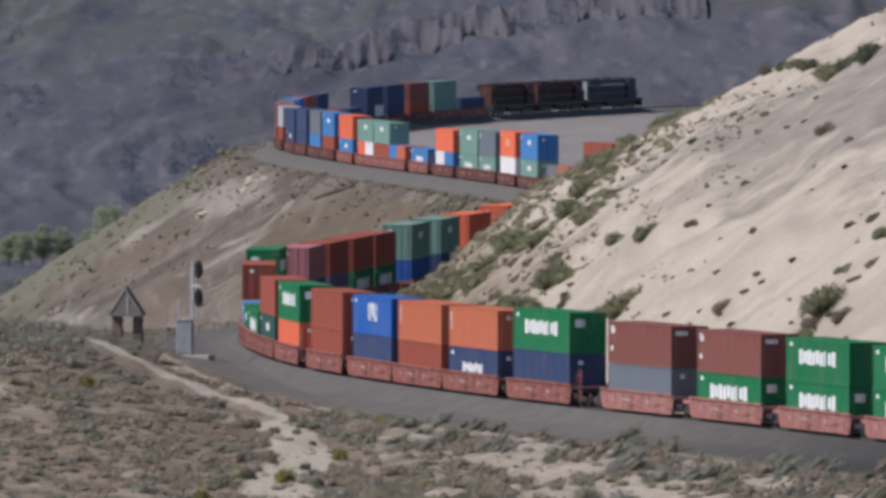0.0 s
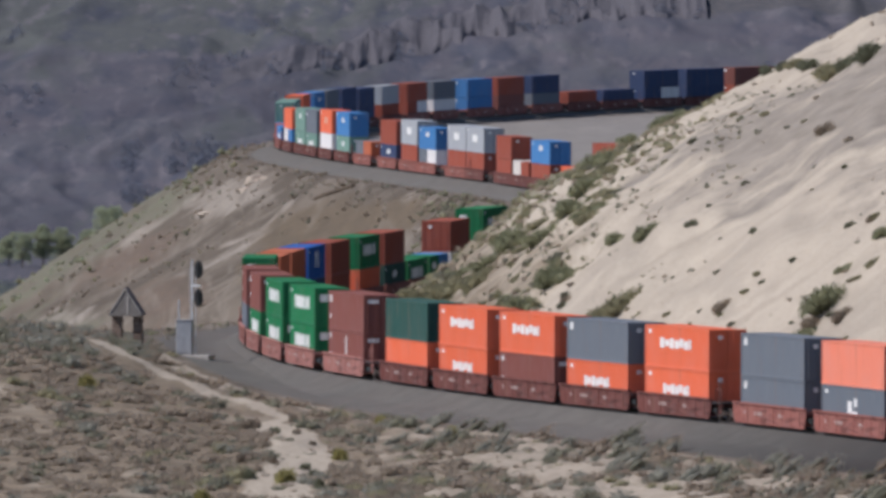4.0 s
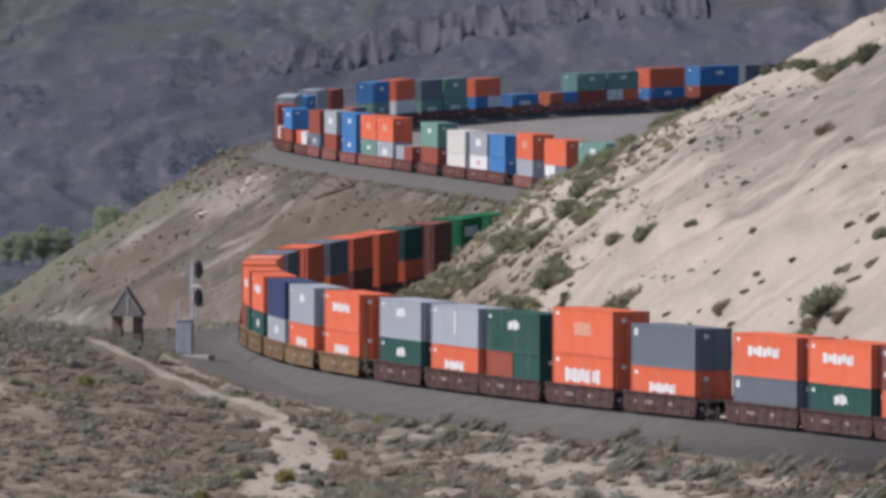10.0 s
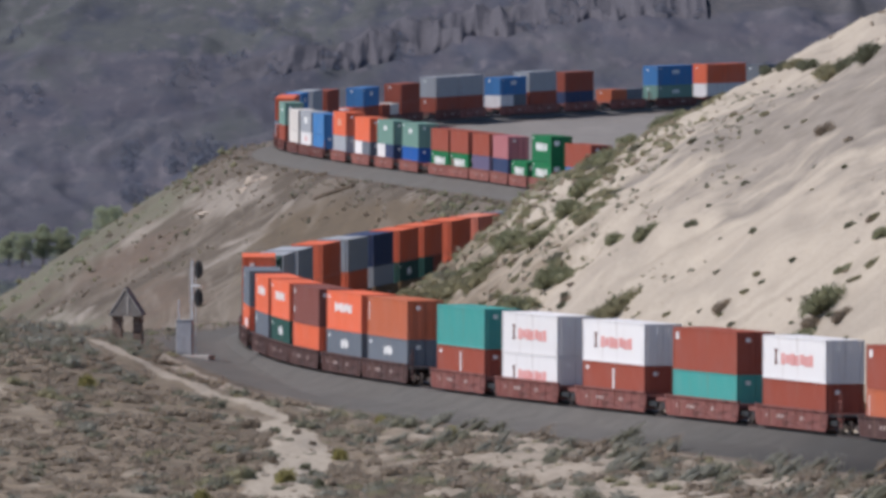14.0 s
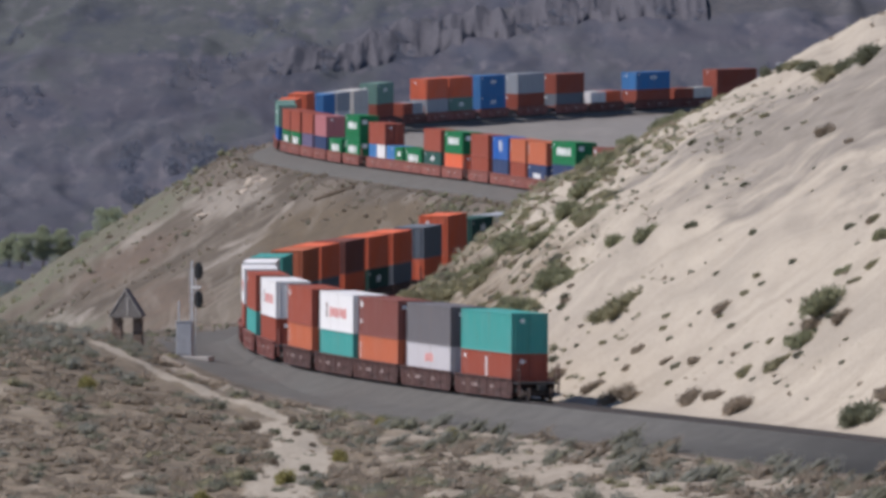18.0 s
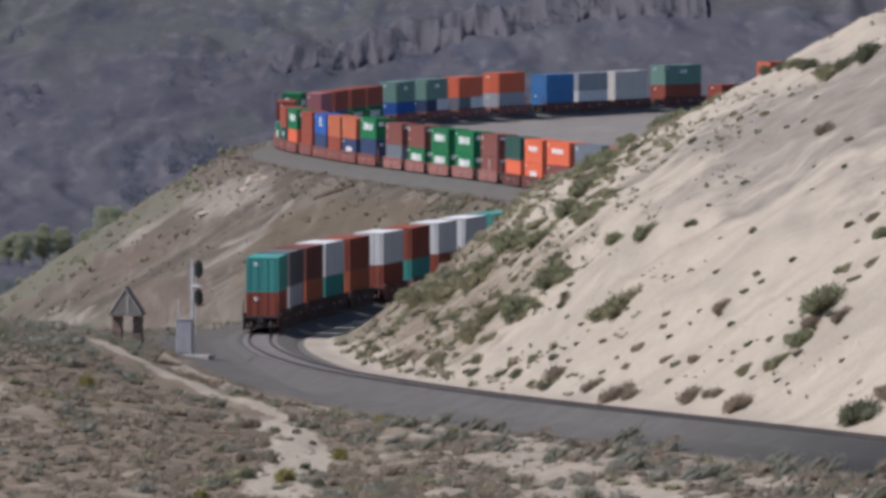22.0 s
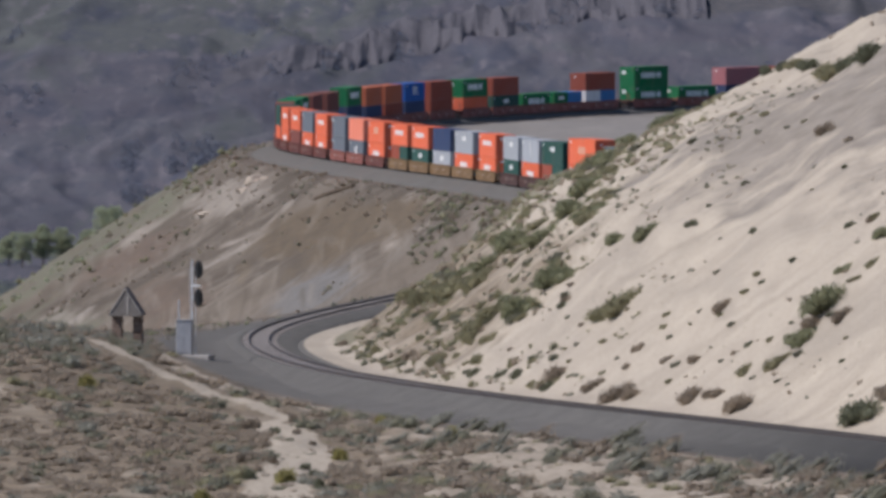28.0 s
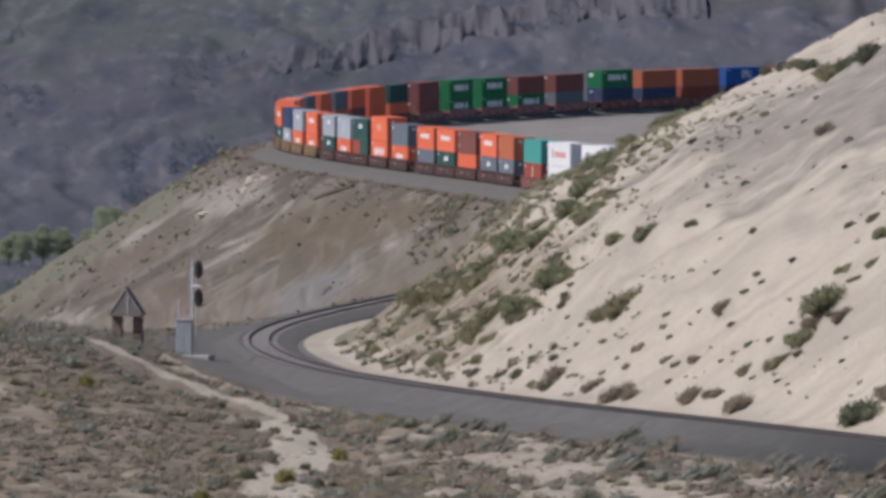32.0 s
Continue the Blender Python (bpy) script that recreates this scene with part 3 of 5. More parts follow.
def build_container(colour, h, logo, length):
    ob = new("shipping_container")
    mat = PAINT[colour]
    lx = length / 2
    bm = bmesh.new()
    ribs = int(round(length / 0.29))
    corrugated(bm, -lx + 0.12, lx - 0.12, 0.15, h - 0.1, W2 - 0.012, 1, ribs)
    corrugated(bm, -lx + 0.12, lx - 0.12, 0.15, h - 0.1, -W2 + 0.012, -1, ribs)
    box(bm, -lx + 0.06, lx - 0.06, -W2 + 0.05, W2 - 0.05, 0.05, 0.16)
    part("body", bm, mat, ob)
    bm = bmesh.new()
    n, pts = 24, []
    w = (length - 0.16) / n
    for k in range(n):
        a = -lx + 0.08 + k * w
        pts += [(a, h - 0.045), (a + w * 0.2, h - 0.012), (a + w * 0.6, h - 0.012), (a + w * 0.8, h - 0.045)]
    pts.append((lx - 0.08, h - 0.045))
    near = [bm.verts.new((a, -W2 + 0.06, b)) for a, b in pts]
    back = [bm.verts.new((a, W2 - 0.06, b)) for a, b in pts]
    for k in range(len(pts) - 1):
        bm.faces.new((near[k], near[k + 1], back[k + 1], back[k]))
    part("roof", bm, mat, ob)
    frame_rows = []
    for x in (-1, 1):
        for y in (-1, 1):
            xa, ya = sorted((x * lx, x * (lx - 0.16))), sorted((y * W2, y * (W2 - 0.15)))
            frame_rows.append((*xa, *ya, 0, h))
        xa = sorted((x * lx, x * (lx - 0.1)))
        frame_rows.append((*xa, -W2 + 0.15, W2 - 0.15, h - 0.12, h))
        frame_rows.append((*xa, -W2 + 0.15, W2 - 0.15, 0.0, 0.15))
    for y in (-1, 1):
        ya = sorted((y * W2, y * (W2 - 0.07)))
        frame_rows.append((-lx + 0.16, lx - 0.16, *ya, h - 0.1, h - 0.005))
        frame_rows.append((-lx + 0.16, lx - 0.16, *ya, 0.0, 0.16))
    part("corner_frame", boxes(*frame_rows), mat, ob)
    bm = bmesh.new()
    k, pts = 9, []
    w = 2 * (W2 - 0.15) / k
    for i in range(k):
        a = -W2 + 0.15 + i * w
        pts += [(lx - 0.075, a), (lx - 0.03, a + w * 0.25), (lx - 0.03, a + w * 0.6), (lx - 0.075, a + w * 0.85)]
    pts.append((lx - 0.075, W2 - 0.15))
    low = [bm.verts.new((a, b, 0.15)) for a, b in pts]
    top = [bm.verts.new((a, b, h - 0.12)) for a, b in pts]
    for i in range(len(pts) - 1):
        bm.faces.new((low[i], low[i + 1], top[i + 1], top[i]))
    part("end_wall", bm, mat, ob)
    for sgn in (-1, 1):
        ya = sorted((sgn * 0.012, sgn * (W2 - 0.16)))
        bm = boxes((-lx + 0.02, -lx + 0.06, *ya, 0.16, h - 0.13), *[(-lx + 0.005, -lx + 0.02, ya[0] + 0.06, ya[1] - 0.06, 0.3 + q * (h - 0.5) / 4, 0.3 + (q + 0.62) * (h - 0.5) / 4) for q in range(4)])
        door = part("door", bm, mat, ob)
        for q in (0.3, 0.78):
            yy = sgn * W2 * q
            part("lock_rod", rods(((-lx - 0.015, yy, 0.1), (-lx - 0.015, yy, h - 0.08), 0.018), sides=6), mat, door)
        if sgn > 0:
            part("placard", boxes((-lx - 0.004, -lx + 0.004, *((0.22, 0.84, h * 0.64, h * 0.64 + 0.5) if colour == "green" else (0.15, 0.95, h * 0.78, h * 0.78 + 0.26) if colour == "brown" else (0.3, 0.62, h * 0.76, h * 0.76 + 0.26)))), MARK_WHITE, door)
    lmat = MARK_RED if colour in ("white", "ash") else MARK_FADED if (colour, logo) == ("orange", "panel") else MARK_DARK if colour in ("salmon", "cream") else MARK_WHITE
    for y in (-1, 1) if colour in TWO_SIDED else (1,):
        bars = logo_bars(logo, h, colour)
        if bars:
            f = -y
            if logo == "broad":
                deep = sorted((y * (W2 - 0.02), y * (W2 - 0.006)))
                part("emblem", boxes(*[(*sorted((f * a, f * b)), *deep, 0.34 * h + c, 0.34 * h + d) for a, b, c, d in ((-3.7, -3.38, 0.14, 0.8), (-3.85, -3.23, 0.0, 0.14), (-3.85, -3.23, 0.8, 0.94))]), MARK_DARK, ob)
            part("lettering", boxes(*[(*sorted((f * a, f * b)), *sorted((y * (W2 - 0.02), y * (W2 - 0.006))), c, d) for a, b, c, d in bars]), lmat, ob)
        if logo and colour not in ("white", "cream", "ash", "brown"):
            part("number_panel", boxes((*sorted((-y * -5.4, -y * -4.9)), *sorted((y * (W2 - 0.02), y * (W2 - 0.006))), h - 0.5, h - 0.28)), MARK_WHITE, ob)
        if colour == "brown" and length > 8:
            for zz in (h - 0.55, h * 0.3):
                part("number_panel", boxes((*sorted((-y * -5.6, -y * -5.2)), *sorted((y * (W2 - 0.02), y * (W2 - 0.006))), zz, zz + 0.3)), MARK_WHITE, ob)
        if colour == "rust" and length > 8:
            part("number_strip", boxes(*[(*sorted((-y * -5.62, -y * -5.44)), *sorted((y * (W2 - 0.02), y * (W2 - 0.006))), h - 0.52 - 0.2 * q, h - 0.37 - 0.2 * q) for q in range(6)]), MARK_WHITE, ob)
    words = COLOUR_WORDS[colour]
    size = "short" if length < 8 else "long"
    tail = {"wide": " with broad lettering blocks", "broad": " with wide red lettering blocks", "low": " with low white blocks", "small": " with small white marks", "tall": " with tall white blocks",
            "panel": " with a pale panel", "mark": " with a small white mark", "arrow": " with a white emblem", "column": " with one upright stripe"}.get(logo, "")
    return tagged(ob, "%s %s steel shipping container%s" % (words, size, tail), "container", "containers on the train")


def container(colour, h=H86, logo="", length=L40):
    key = (colour, h, logo, length)
    if key not in made:
        made[key] = build_container(*key)
        return made[key]
    return copy_thing(made[key], Matrix())


# ---- well cars ----
def truck(parent, x):
    """A bogie with two axles."""
    bm = bmesh.new()
    for y in (-1, 1):
        yy = y * 0.98
        side_plate(bm, [(x - 1.15, 0.42), (x - 0.95, 0.62), (x - 0.35, 0.72), (x + 0.35, 0.72), (x + 0.95, 0.62), (x + 1.15, 0.42), (x + 0.6, 0.38), (x + 0.3, 0.25), (x - 0.3, 0.25), (x - 0.6, 0.38)], yy - 0.09, yy + 0.09)
    box(bm, x - 0.2, x + 0.2, -0.95, 0.95, 0.45, 0.78)
    t = part("truck", bm, WHEEL, parent)
    for dx in (-0.87, 0.87):
        part("wheelset", rods(((x + dx, -0.80, 0.42), (x + dx, -0.67, 0.42), 0.42), ((x + dx, 0.67, 0.42), (x + dx, 0.80, 0.42), 0.42), ((x + dx, -0.95, 0.42), (x + dx, 0.95, 0.42), 0.08), sides=20), WHEEL, t)


def build_car(colour, pitch, first, last):
    """One well of an articulated car; x forward, rails at z 0."""
    ob = new("well_car")
    mat = CAR_PAINT[colour]
    half = 6.45
    back = pitch / 2
    for y in (-1, 1):
        bm = bmesh.new()
        side_plate(bm, [(-half - 0.55, 0.9), (-half - 0.4, 0.3), (-half - 0.05, 0.1), (half + 0.05, 0.1), (half + 0.4, 0.3), (half + 0.55, 0.9), (half + 0.5, 1.28), (-half - 0.5, 1.28)], *sorted((y * 1.33, y * 1.42)))
        for k in range(8):
            x = -half + 0.6 + k * (2 * half - 1.2) / 7
            box(bm, x - 0.05, x + 0.05, *sorted((y * 1.41, y * 1.445)), 0.26, 1.24)
        panel = part("side_sill", bm, mat, ob)
        part("top_chord", boxes((-half - 0.45, half + 0.45, *sorted((y * 1.27, y * 1.50)), 1.24, 1.36)), mat, panel)
        for k, (xx, wd) in enumerate(((-2.6, 0.9), (1.4, 1.7), (4.6, 0.5))):
            part("lettering", boxes(*[(xx + q * 0.3, xx + q * 0.3 + 0.2, *sorted((y * 1.415, y * 1.428)), 0.64, 0.86) for q in range(int(wd / 0.3))]), MARK_CAR, panel)
    part("well_floor", boxes((-half, half, -1.3, 1.3, 0.24, 0.33)), mat, ob)
    for x in (-1, 1):
        part("bulkhead", boxes((*sorted((x * half, x * (half + 0.12))), -1.33, 1.33, 0.3, 1.2)), mat, ob)
        end = back
        part("end_platform", boxes((*sorted((x * (half + 0.12), x * (end - 0.15))), -0.75, 0.75, 0.82, 1.05), (*sorted((x * (half + 0.1), x * (half + 0.55))), -1.4, 1.4, 0.98, 1.2)), mat, ob)
        # black box added to fill the gap between cars with dark
        part("gap_filler", boxes((*sorted((x * (half + 0.13), x * (end - 0.2))), -1.2, 1.2, 0.5, 0.8)), BLACK, ob)
    truck(ob, -back)
    if first:
        truck(ob, back)
        part("coupler", boxes((back, back + 1.3, -0.14, 0.14, 0.75, 1.0), (back + 1.2, back + 1.6, -0.24, 0.24, 0.7, 1.05)), BLACK, ob)
    if last:
        part("coupler", boxes((-back - 1.3, -back, -0.14, 0.14, 0.75, 1.0), (-back - 1.6, -back - 1.2, -0.24, 0.24, 0.7, 1.05)), BLACK, ob)
        part("brake_platform", boxes((-back - 1.0, -back + 1.3, -1.35, 1.35, 1.06, 1.14)), BLACK, ob)
        for y in (-1.3, 1.3):
            part("handrail", rods(((-back - 0.95, y, 0.4), (-back - 0.95, y, 2.35), 0.04), ((-back - 0.5, y, 0.4), (-back - 0.5, y, 2.35), 0.04), ((-back + 0.1, y, 1.1), (-back + 0.1, y, 1.95), 0.03), ((-back - 0.95, y, 1.95), (-back + 0.1, y, 1.95), 0.03), *[((-back - 0.95, y, 0.55 + 0.36 * q), (-back - 0.5, y, 0.55 + 0.36 * q), 0.03) for q in range(6)], sides=5), mat, ob)
    words = {"dark": "dark brown", "rust": "rust-red", "rose": "faded rose-red", "yellow": "dirty yellow", "oxide": "oxide-brown", "maroon": "dull maroon"}[colour]
    return tagged(ob, words + " articulated well car with ribbed side sills on the rails", "rail car", "well cars of the train")


def car(colour, pitch, first, last):
    key = ("car", colour, pitch, first, last)
    if key not in made:
        made[key] = build_car(colour, pitch, first, last)
        return made[key]
    return copy_thing(made[key], Matrix())


MOVING = []     # thing, metres of its middle ahead of the train's end at 16.5 s, height above the rails
# (front end of the load, upper, lower, car colour, mark of its place in the car: f first, l last)
# a colour may carry a lettering kind after a colon, and ^ for a high box; two colours with + are two short boxes
UNITS = """
12.2 teal brick:column dark l|27.2 charcoal ash:small dark|42 brown:mark rust dark|56 white:broad teal dark|71.5 brick:mark rust dark f
91.6 white:broad brick maroon l|108.8 brick:mark teal maroon|126.4 white:broad brick:column maroon|143.8 white:broad white:broad maroon|160.2 teal brick:column maroon f
180.8 rust slate:small dark l|194.9 orange:wide slate:small dark|210.1 brown orange dark|224.4 orange:wide dkgreen:small dark|238.9 orange:wide slate:mark dark f
258.4 slate:mark orange:low dark l|274.2 orange^:panel orange^:low dark|289.3 dkgreen:small brick+dkgreen dark|303.4 grey:column orange:low dark|318.6 grey:small dkgreen:small dark f
337.3 orange:wide orange:low yellow l|353.8 grey:small orange:low yellow|368.9 navy grey:small yellow|384.6 orange:wide dkgreen:small yellow|400.2 orange:wide brick+dkgreen yellow f
418.2 orange:panel orange:low oxide l|434.3 salmon slate:arrow rust|449.9 slate:mark slate:mark rust f
468.2 orange:wide orange:low oxide l|483.7 slate:mark orange:low oxide|498.5 orange:wide brown oxide|513.7 orange:wide orange:low oxide|529.2 dkgreen orange oxide f
548.3 brown:mark brown:column rose l|566 green:wide green:low rose|582.8 green:wide green:low rose|599.9 brown:mark green:low rose|617 brown:mark slate rose f
637 green:wide navy^ rust l|652.8 rust navy:low rust|667 rust brick rust|681.3 blue:tall navy rust|697 brick brick rust f
714.8 green:wide orange rust l|729.7 brick dkgreen:small rust|743.9 - green:low rust|757.9 - sky+green:small rust|771.7 brick sky+white rust f
791.5 green^:wide green^:low rust l|807.5 - green:low rust|822.9 pink navy rust|837.8 brick plum rust|852.6 brick green:low rust f
866 brick green:low rust l|887.7 sage^:small blue rust|906.9 sage^:small white+navy rust|925 orange^ white+slate rust|945 orange^:panel grey^ rust f
967 sky sky oxide l|981.2 grey:panel white:small oxide|996.4 cream cream oxide|1015.2 sage^:small brick^ oxide|1034 - grey+brick oxide f
1048.8 orange^:panel grey^:panel rust l|1061.6 orange^:panel sage^:small rust|1077.7 sky^:small sky^:small rust|1095.6 grey^:panel brick^ rust|1113 brick^ slate:small rust f
1128 - orange+white oxide l|1146.3 sky:small brick oxide|1160.4 - cream+brick oxide|1174.2 brick brick oxide|1196 grey^:panel brick^ oxide f
1208.5 grey^:panel brick^ rust l|1229 sky:small slate+white rust|1242.6 grey^:panel brick^ rust|1258.6 brick^ navy:small rust|1278 - slate+rust rust f
1295.8 sky^:small sage^:small oxide l|1312.6 orange^:panel white^ oxide|1328.9 slate^:mark sage:low oxide|1342 sage^:small sage:low oxide|1358.5 orange white+sky oxide f
1376.3 - sky:low rust l|1393.5 - sky+rust rust|1405.5 sage:small brick rust|1418.2 sage:small orange+white rust|1434.7 orange^ sky:small rust f
1452 sky^:small brick oxide l|1466.3 slate^ sky oxide|1482.2 navy^ navy oxide|1497 navy navy:small oxide|1514.7 grey brick oxide f
1532.5 brick white+brick rust l|1548.5 slate white rust|1567 sky sky rust|1582 brick brown rust|1598 navy slate:small rust f
1614 - brick oxide l|1629 - navy oxide|1645 navy white+navy oxide|1660 navy navy oxide|1675.5 brown brick oxide f
1690.5 sage sage rust l|1705 - navy rust f
"""


def parse(word):
    colour, _, logo = word.partition(":")
    return colour.replace("^", ""), H96 if "^" in colour else H86, logo


units = []
for row in UNITS.strip().split("\n"):
    for cell in row.split("|"):
        units.append(cell.split())
mids = [float(u[0]) - L40 / 2 for u in units]
flip = random.Random(5)
for k, u in enumerate(units):
    mid = mids[k]
    last, first = u[-1] == "l", u[-1] == "f"
    gap = mids[k] - mids[k - 1] if k and not last else (mids[k + 1] - mid)
    pitch = round(min(max(gap, 14.6), 17.8) * 2) / 2
    MOVING.append((car(u[3], pitch, first, last), mid, 0.0, 0))
    top = 0.34
    for word in (u[2], u[1]):
        if word == "-":
            continue
        turn = 0 if k == 0 or flip.random() < 0.7 else 180
        if "+" in word:
            pair = word.split("+")
            for j, w in enumerate(pair):
                c, h, lg = parse(w)
                MOVING.append((container(c, h, lg if lg else "", 6.06), mid + (3.06 if j == 0 else -3.06), top, turn if c in TWO_SIDED else 0))
            top += H86 + 0.02
        else:
            c, h, lg = parse(word)
            MOVING.append((container(c, h, lg), mid, top, turn if c in TWO_SIDED else 0))
            top += h + 0.02


# ---- locomotives ----
LOCO_ORANGE = paint("loco_orange", (0.10, 0.042, 0.03))
LOCO_RED = paint("loco_red", (0.045, 0.024, 0.025))
# pale trim, the sunlight on the leading engine's end put into colour
LOCO_LIT_TRIM = paint("loco_lit_trim", (0.36, 0.37, 0.39))
LOCO_GREY = paint("loco_grey", (0.05, 0.053, 0.06))
GLASS, _, gb = material("dark_glass", 0.08)
gb.inputs["Base Color"].default_value = (0.02, 0.025, 0.03, 1)


def locomotive(body, trim, words):
    ob = new("locomotive")
    part("underframe", boxes((-10.6, 10.6, -1.5, 1.5, 1.15, 1.55), bevel=0.04), BLACK, ob)
    hood = part("long_hood", prism(bmesh.new(), [(-0.95, 1.55), (0.95, 1.55), (0.95, 4.25), (0.75, 4.5), (-0.75, 4.5), (-0.95, 4.25)], -10.1, 5.1), body, ob)
    for k in range(9):
        for y0, y1 in ((-0.985, -0.95), (0.95, 0.985)):
            part("hood_door", boxes((-9.4 + k * 1.5, -8.2 + k * 1.5, y0, y1, 1.9, 3.5)), body, hood)
    for x in (-8.6, -6.6, -4.6):
        part("roof_fan", rods(((x, 0, 4.48), (x, 0, 4.68), 0.72), sides=16), BLACK, hood)
    part("radiator", prism(bmesh.new(), [(-1.45, 3.7), (1.45, 3.7), (1.3, 4.55), (-1.3, 4.55)], -10.0, -5.6), body, hood, "flared radiator section")
    part("exhaust", boxes((-0.8, 0.4, -0.35, 0.35, 4.5, 4.75)), BLACK, hood)
    cab = part("cab", prism(bmesh.new(), [(-1.5, 1.55), (1.5, 1.55), (1.5, 4.2), (1.05, 4.65), (-1.05, 4.65), (-1.5, 4.2)], 5.1, 8.0), body, ob)
    for row in ((5.6, 6.4, -1.53, 1.53, 3.1, 3.9), (6.7, 7.5, -1.53, 1.53, 3.1, 3.9), (7.95, 8.03, -1.2, 1.2, 3.2, 3.95)):
        part("cab_window", boxes(row), GLASS, cab)
    part("nose", prism(bmesh.new(), [(-1.1, 1.55), (1.1, 1.55), (1.1, 2.9), (0.85, 3.15), (-0.85, 3.15), (-1.1, 2.9)], 8.0, 9.9), trim, ob)
    part("rear_end", boxes((-10.2, -10.1, -0.95, 0.95, 1.6, 4.2)), trim, ob)
    for y0, y1 in ((-0.972, -0.95), (0.95, 0.972)):
        part("side_stripe", boxes((-9.9, 5.0, y0, y1, 3.55, 3.85)), trim, ob)
    part("fuel_tank", prism(bmesh.new(), [(-1.4, 0.9), (-1.1, 0.45), (1.1, 0.45), (1.4, 0.9), (1.4, 1.15), (-1.4, 1.15)], -3.2, 3.2), BLACK, ob)
    for y in (-1.48, 1.48):
        rail_bits = [((-10.4, y, 2.55), (5.0, y, 2.55), 0.025)] + [((-10.4 + k * 1.9, y, 1.5), (-10.4 + k * 1.9, y, 2.55), 0.022) for k in range(9)]
        part("handrail", rods(*rail_bits, sides=5), STEEL, ob)
    for x in (-6.6, 6.6):
        bm = bmesh.new()
        for y in (-1, 1):
            side_plate(bm, [(x - 2.5, 0.5), (x - 2.3, 0.85), (x + 2.3, 0.85), (x + 2.5, 0.5), (x + 1.2, 0.35), (x - 1.2, 0.35)], y * 1.0 - 0.1, y * 1.0 + 0.1)
        tr = part("truck", bm, WHEEL, ob)
        for dx in (-1.9, 0, 1.9):
            part("wheelset", rods(((x + dx, -0.82, 0.53), (x + dx, -0.67, 0.53), 0.53), ((x + dx, 0.67, 0.53), (x + dx, 0.82, 0.53), 0.53), ((x + dx, -1, 0.53), (x + dx, 1, 0.53), 0.09), sides=20), WHEEL, tr)
    for x in (-1, 1):
        part("plow", boxes((*sorted((x * 10.55, x * 10.75)), -1.4, 1.4, 0.35, 1.3)), BLACK, ob)
        part("coupler", boxes((*sorted((x * 10.6, x * 11.2)), -0.2, 0.2, 0.75, 1.05)), BLACK, ob)
    return tagged(ob, words, "locomotive", "locomotives of the train")


for k, (b_, t_, w_) in enumerate(((LOCO_RED, LOCO_ORANGE, "dark red diesel locomotive with orange ends at the train's head"),
                                  (LOCO_RED, LOCO_ORANGE, "dark red diesel locomotive with orange ends in the middle of three"),
                                  (LOCO_GREY, LOCO_LIT_TRIM, "dark grey diesel locomotive leading the train"))):
    MOVING.append((locomotive(b_, t_, w_), 1718.0 + k * 21.6 + 1.5, 0.0, 0))

# ---- signal and old timber frame beside the bend ----
def stand(ob, x, y, sink=0.0, turn=0.0, scale=1.0):
    ob.location = (x, y, height(x, y) - sink)
    ob.rotation_euler = (0, 0, turn)
    ob.scale = (scale,) * 3
    return ob


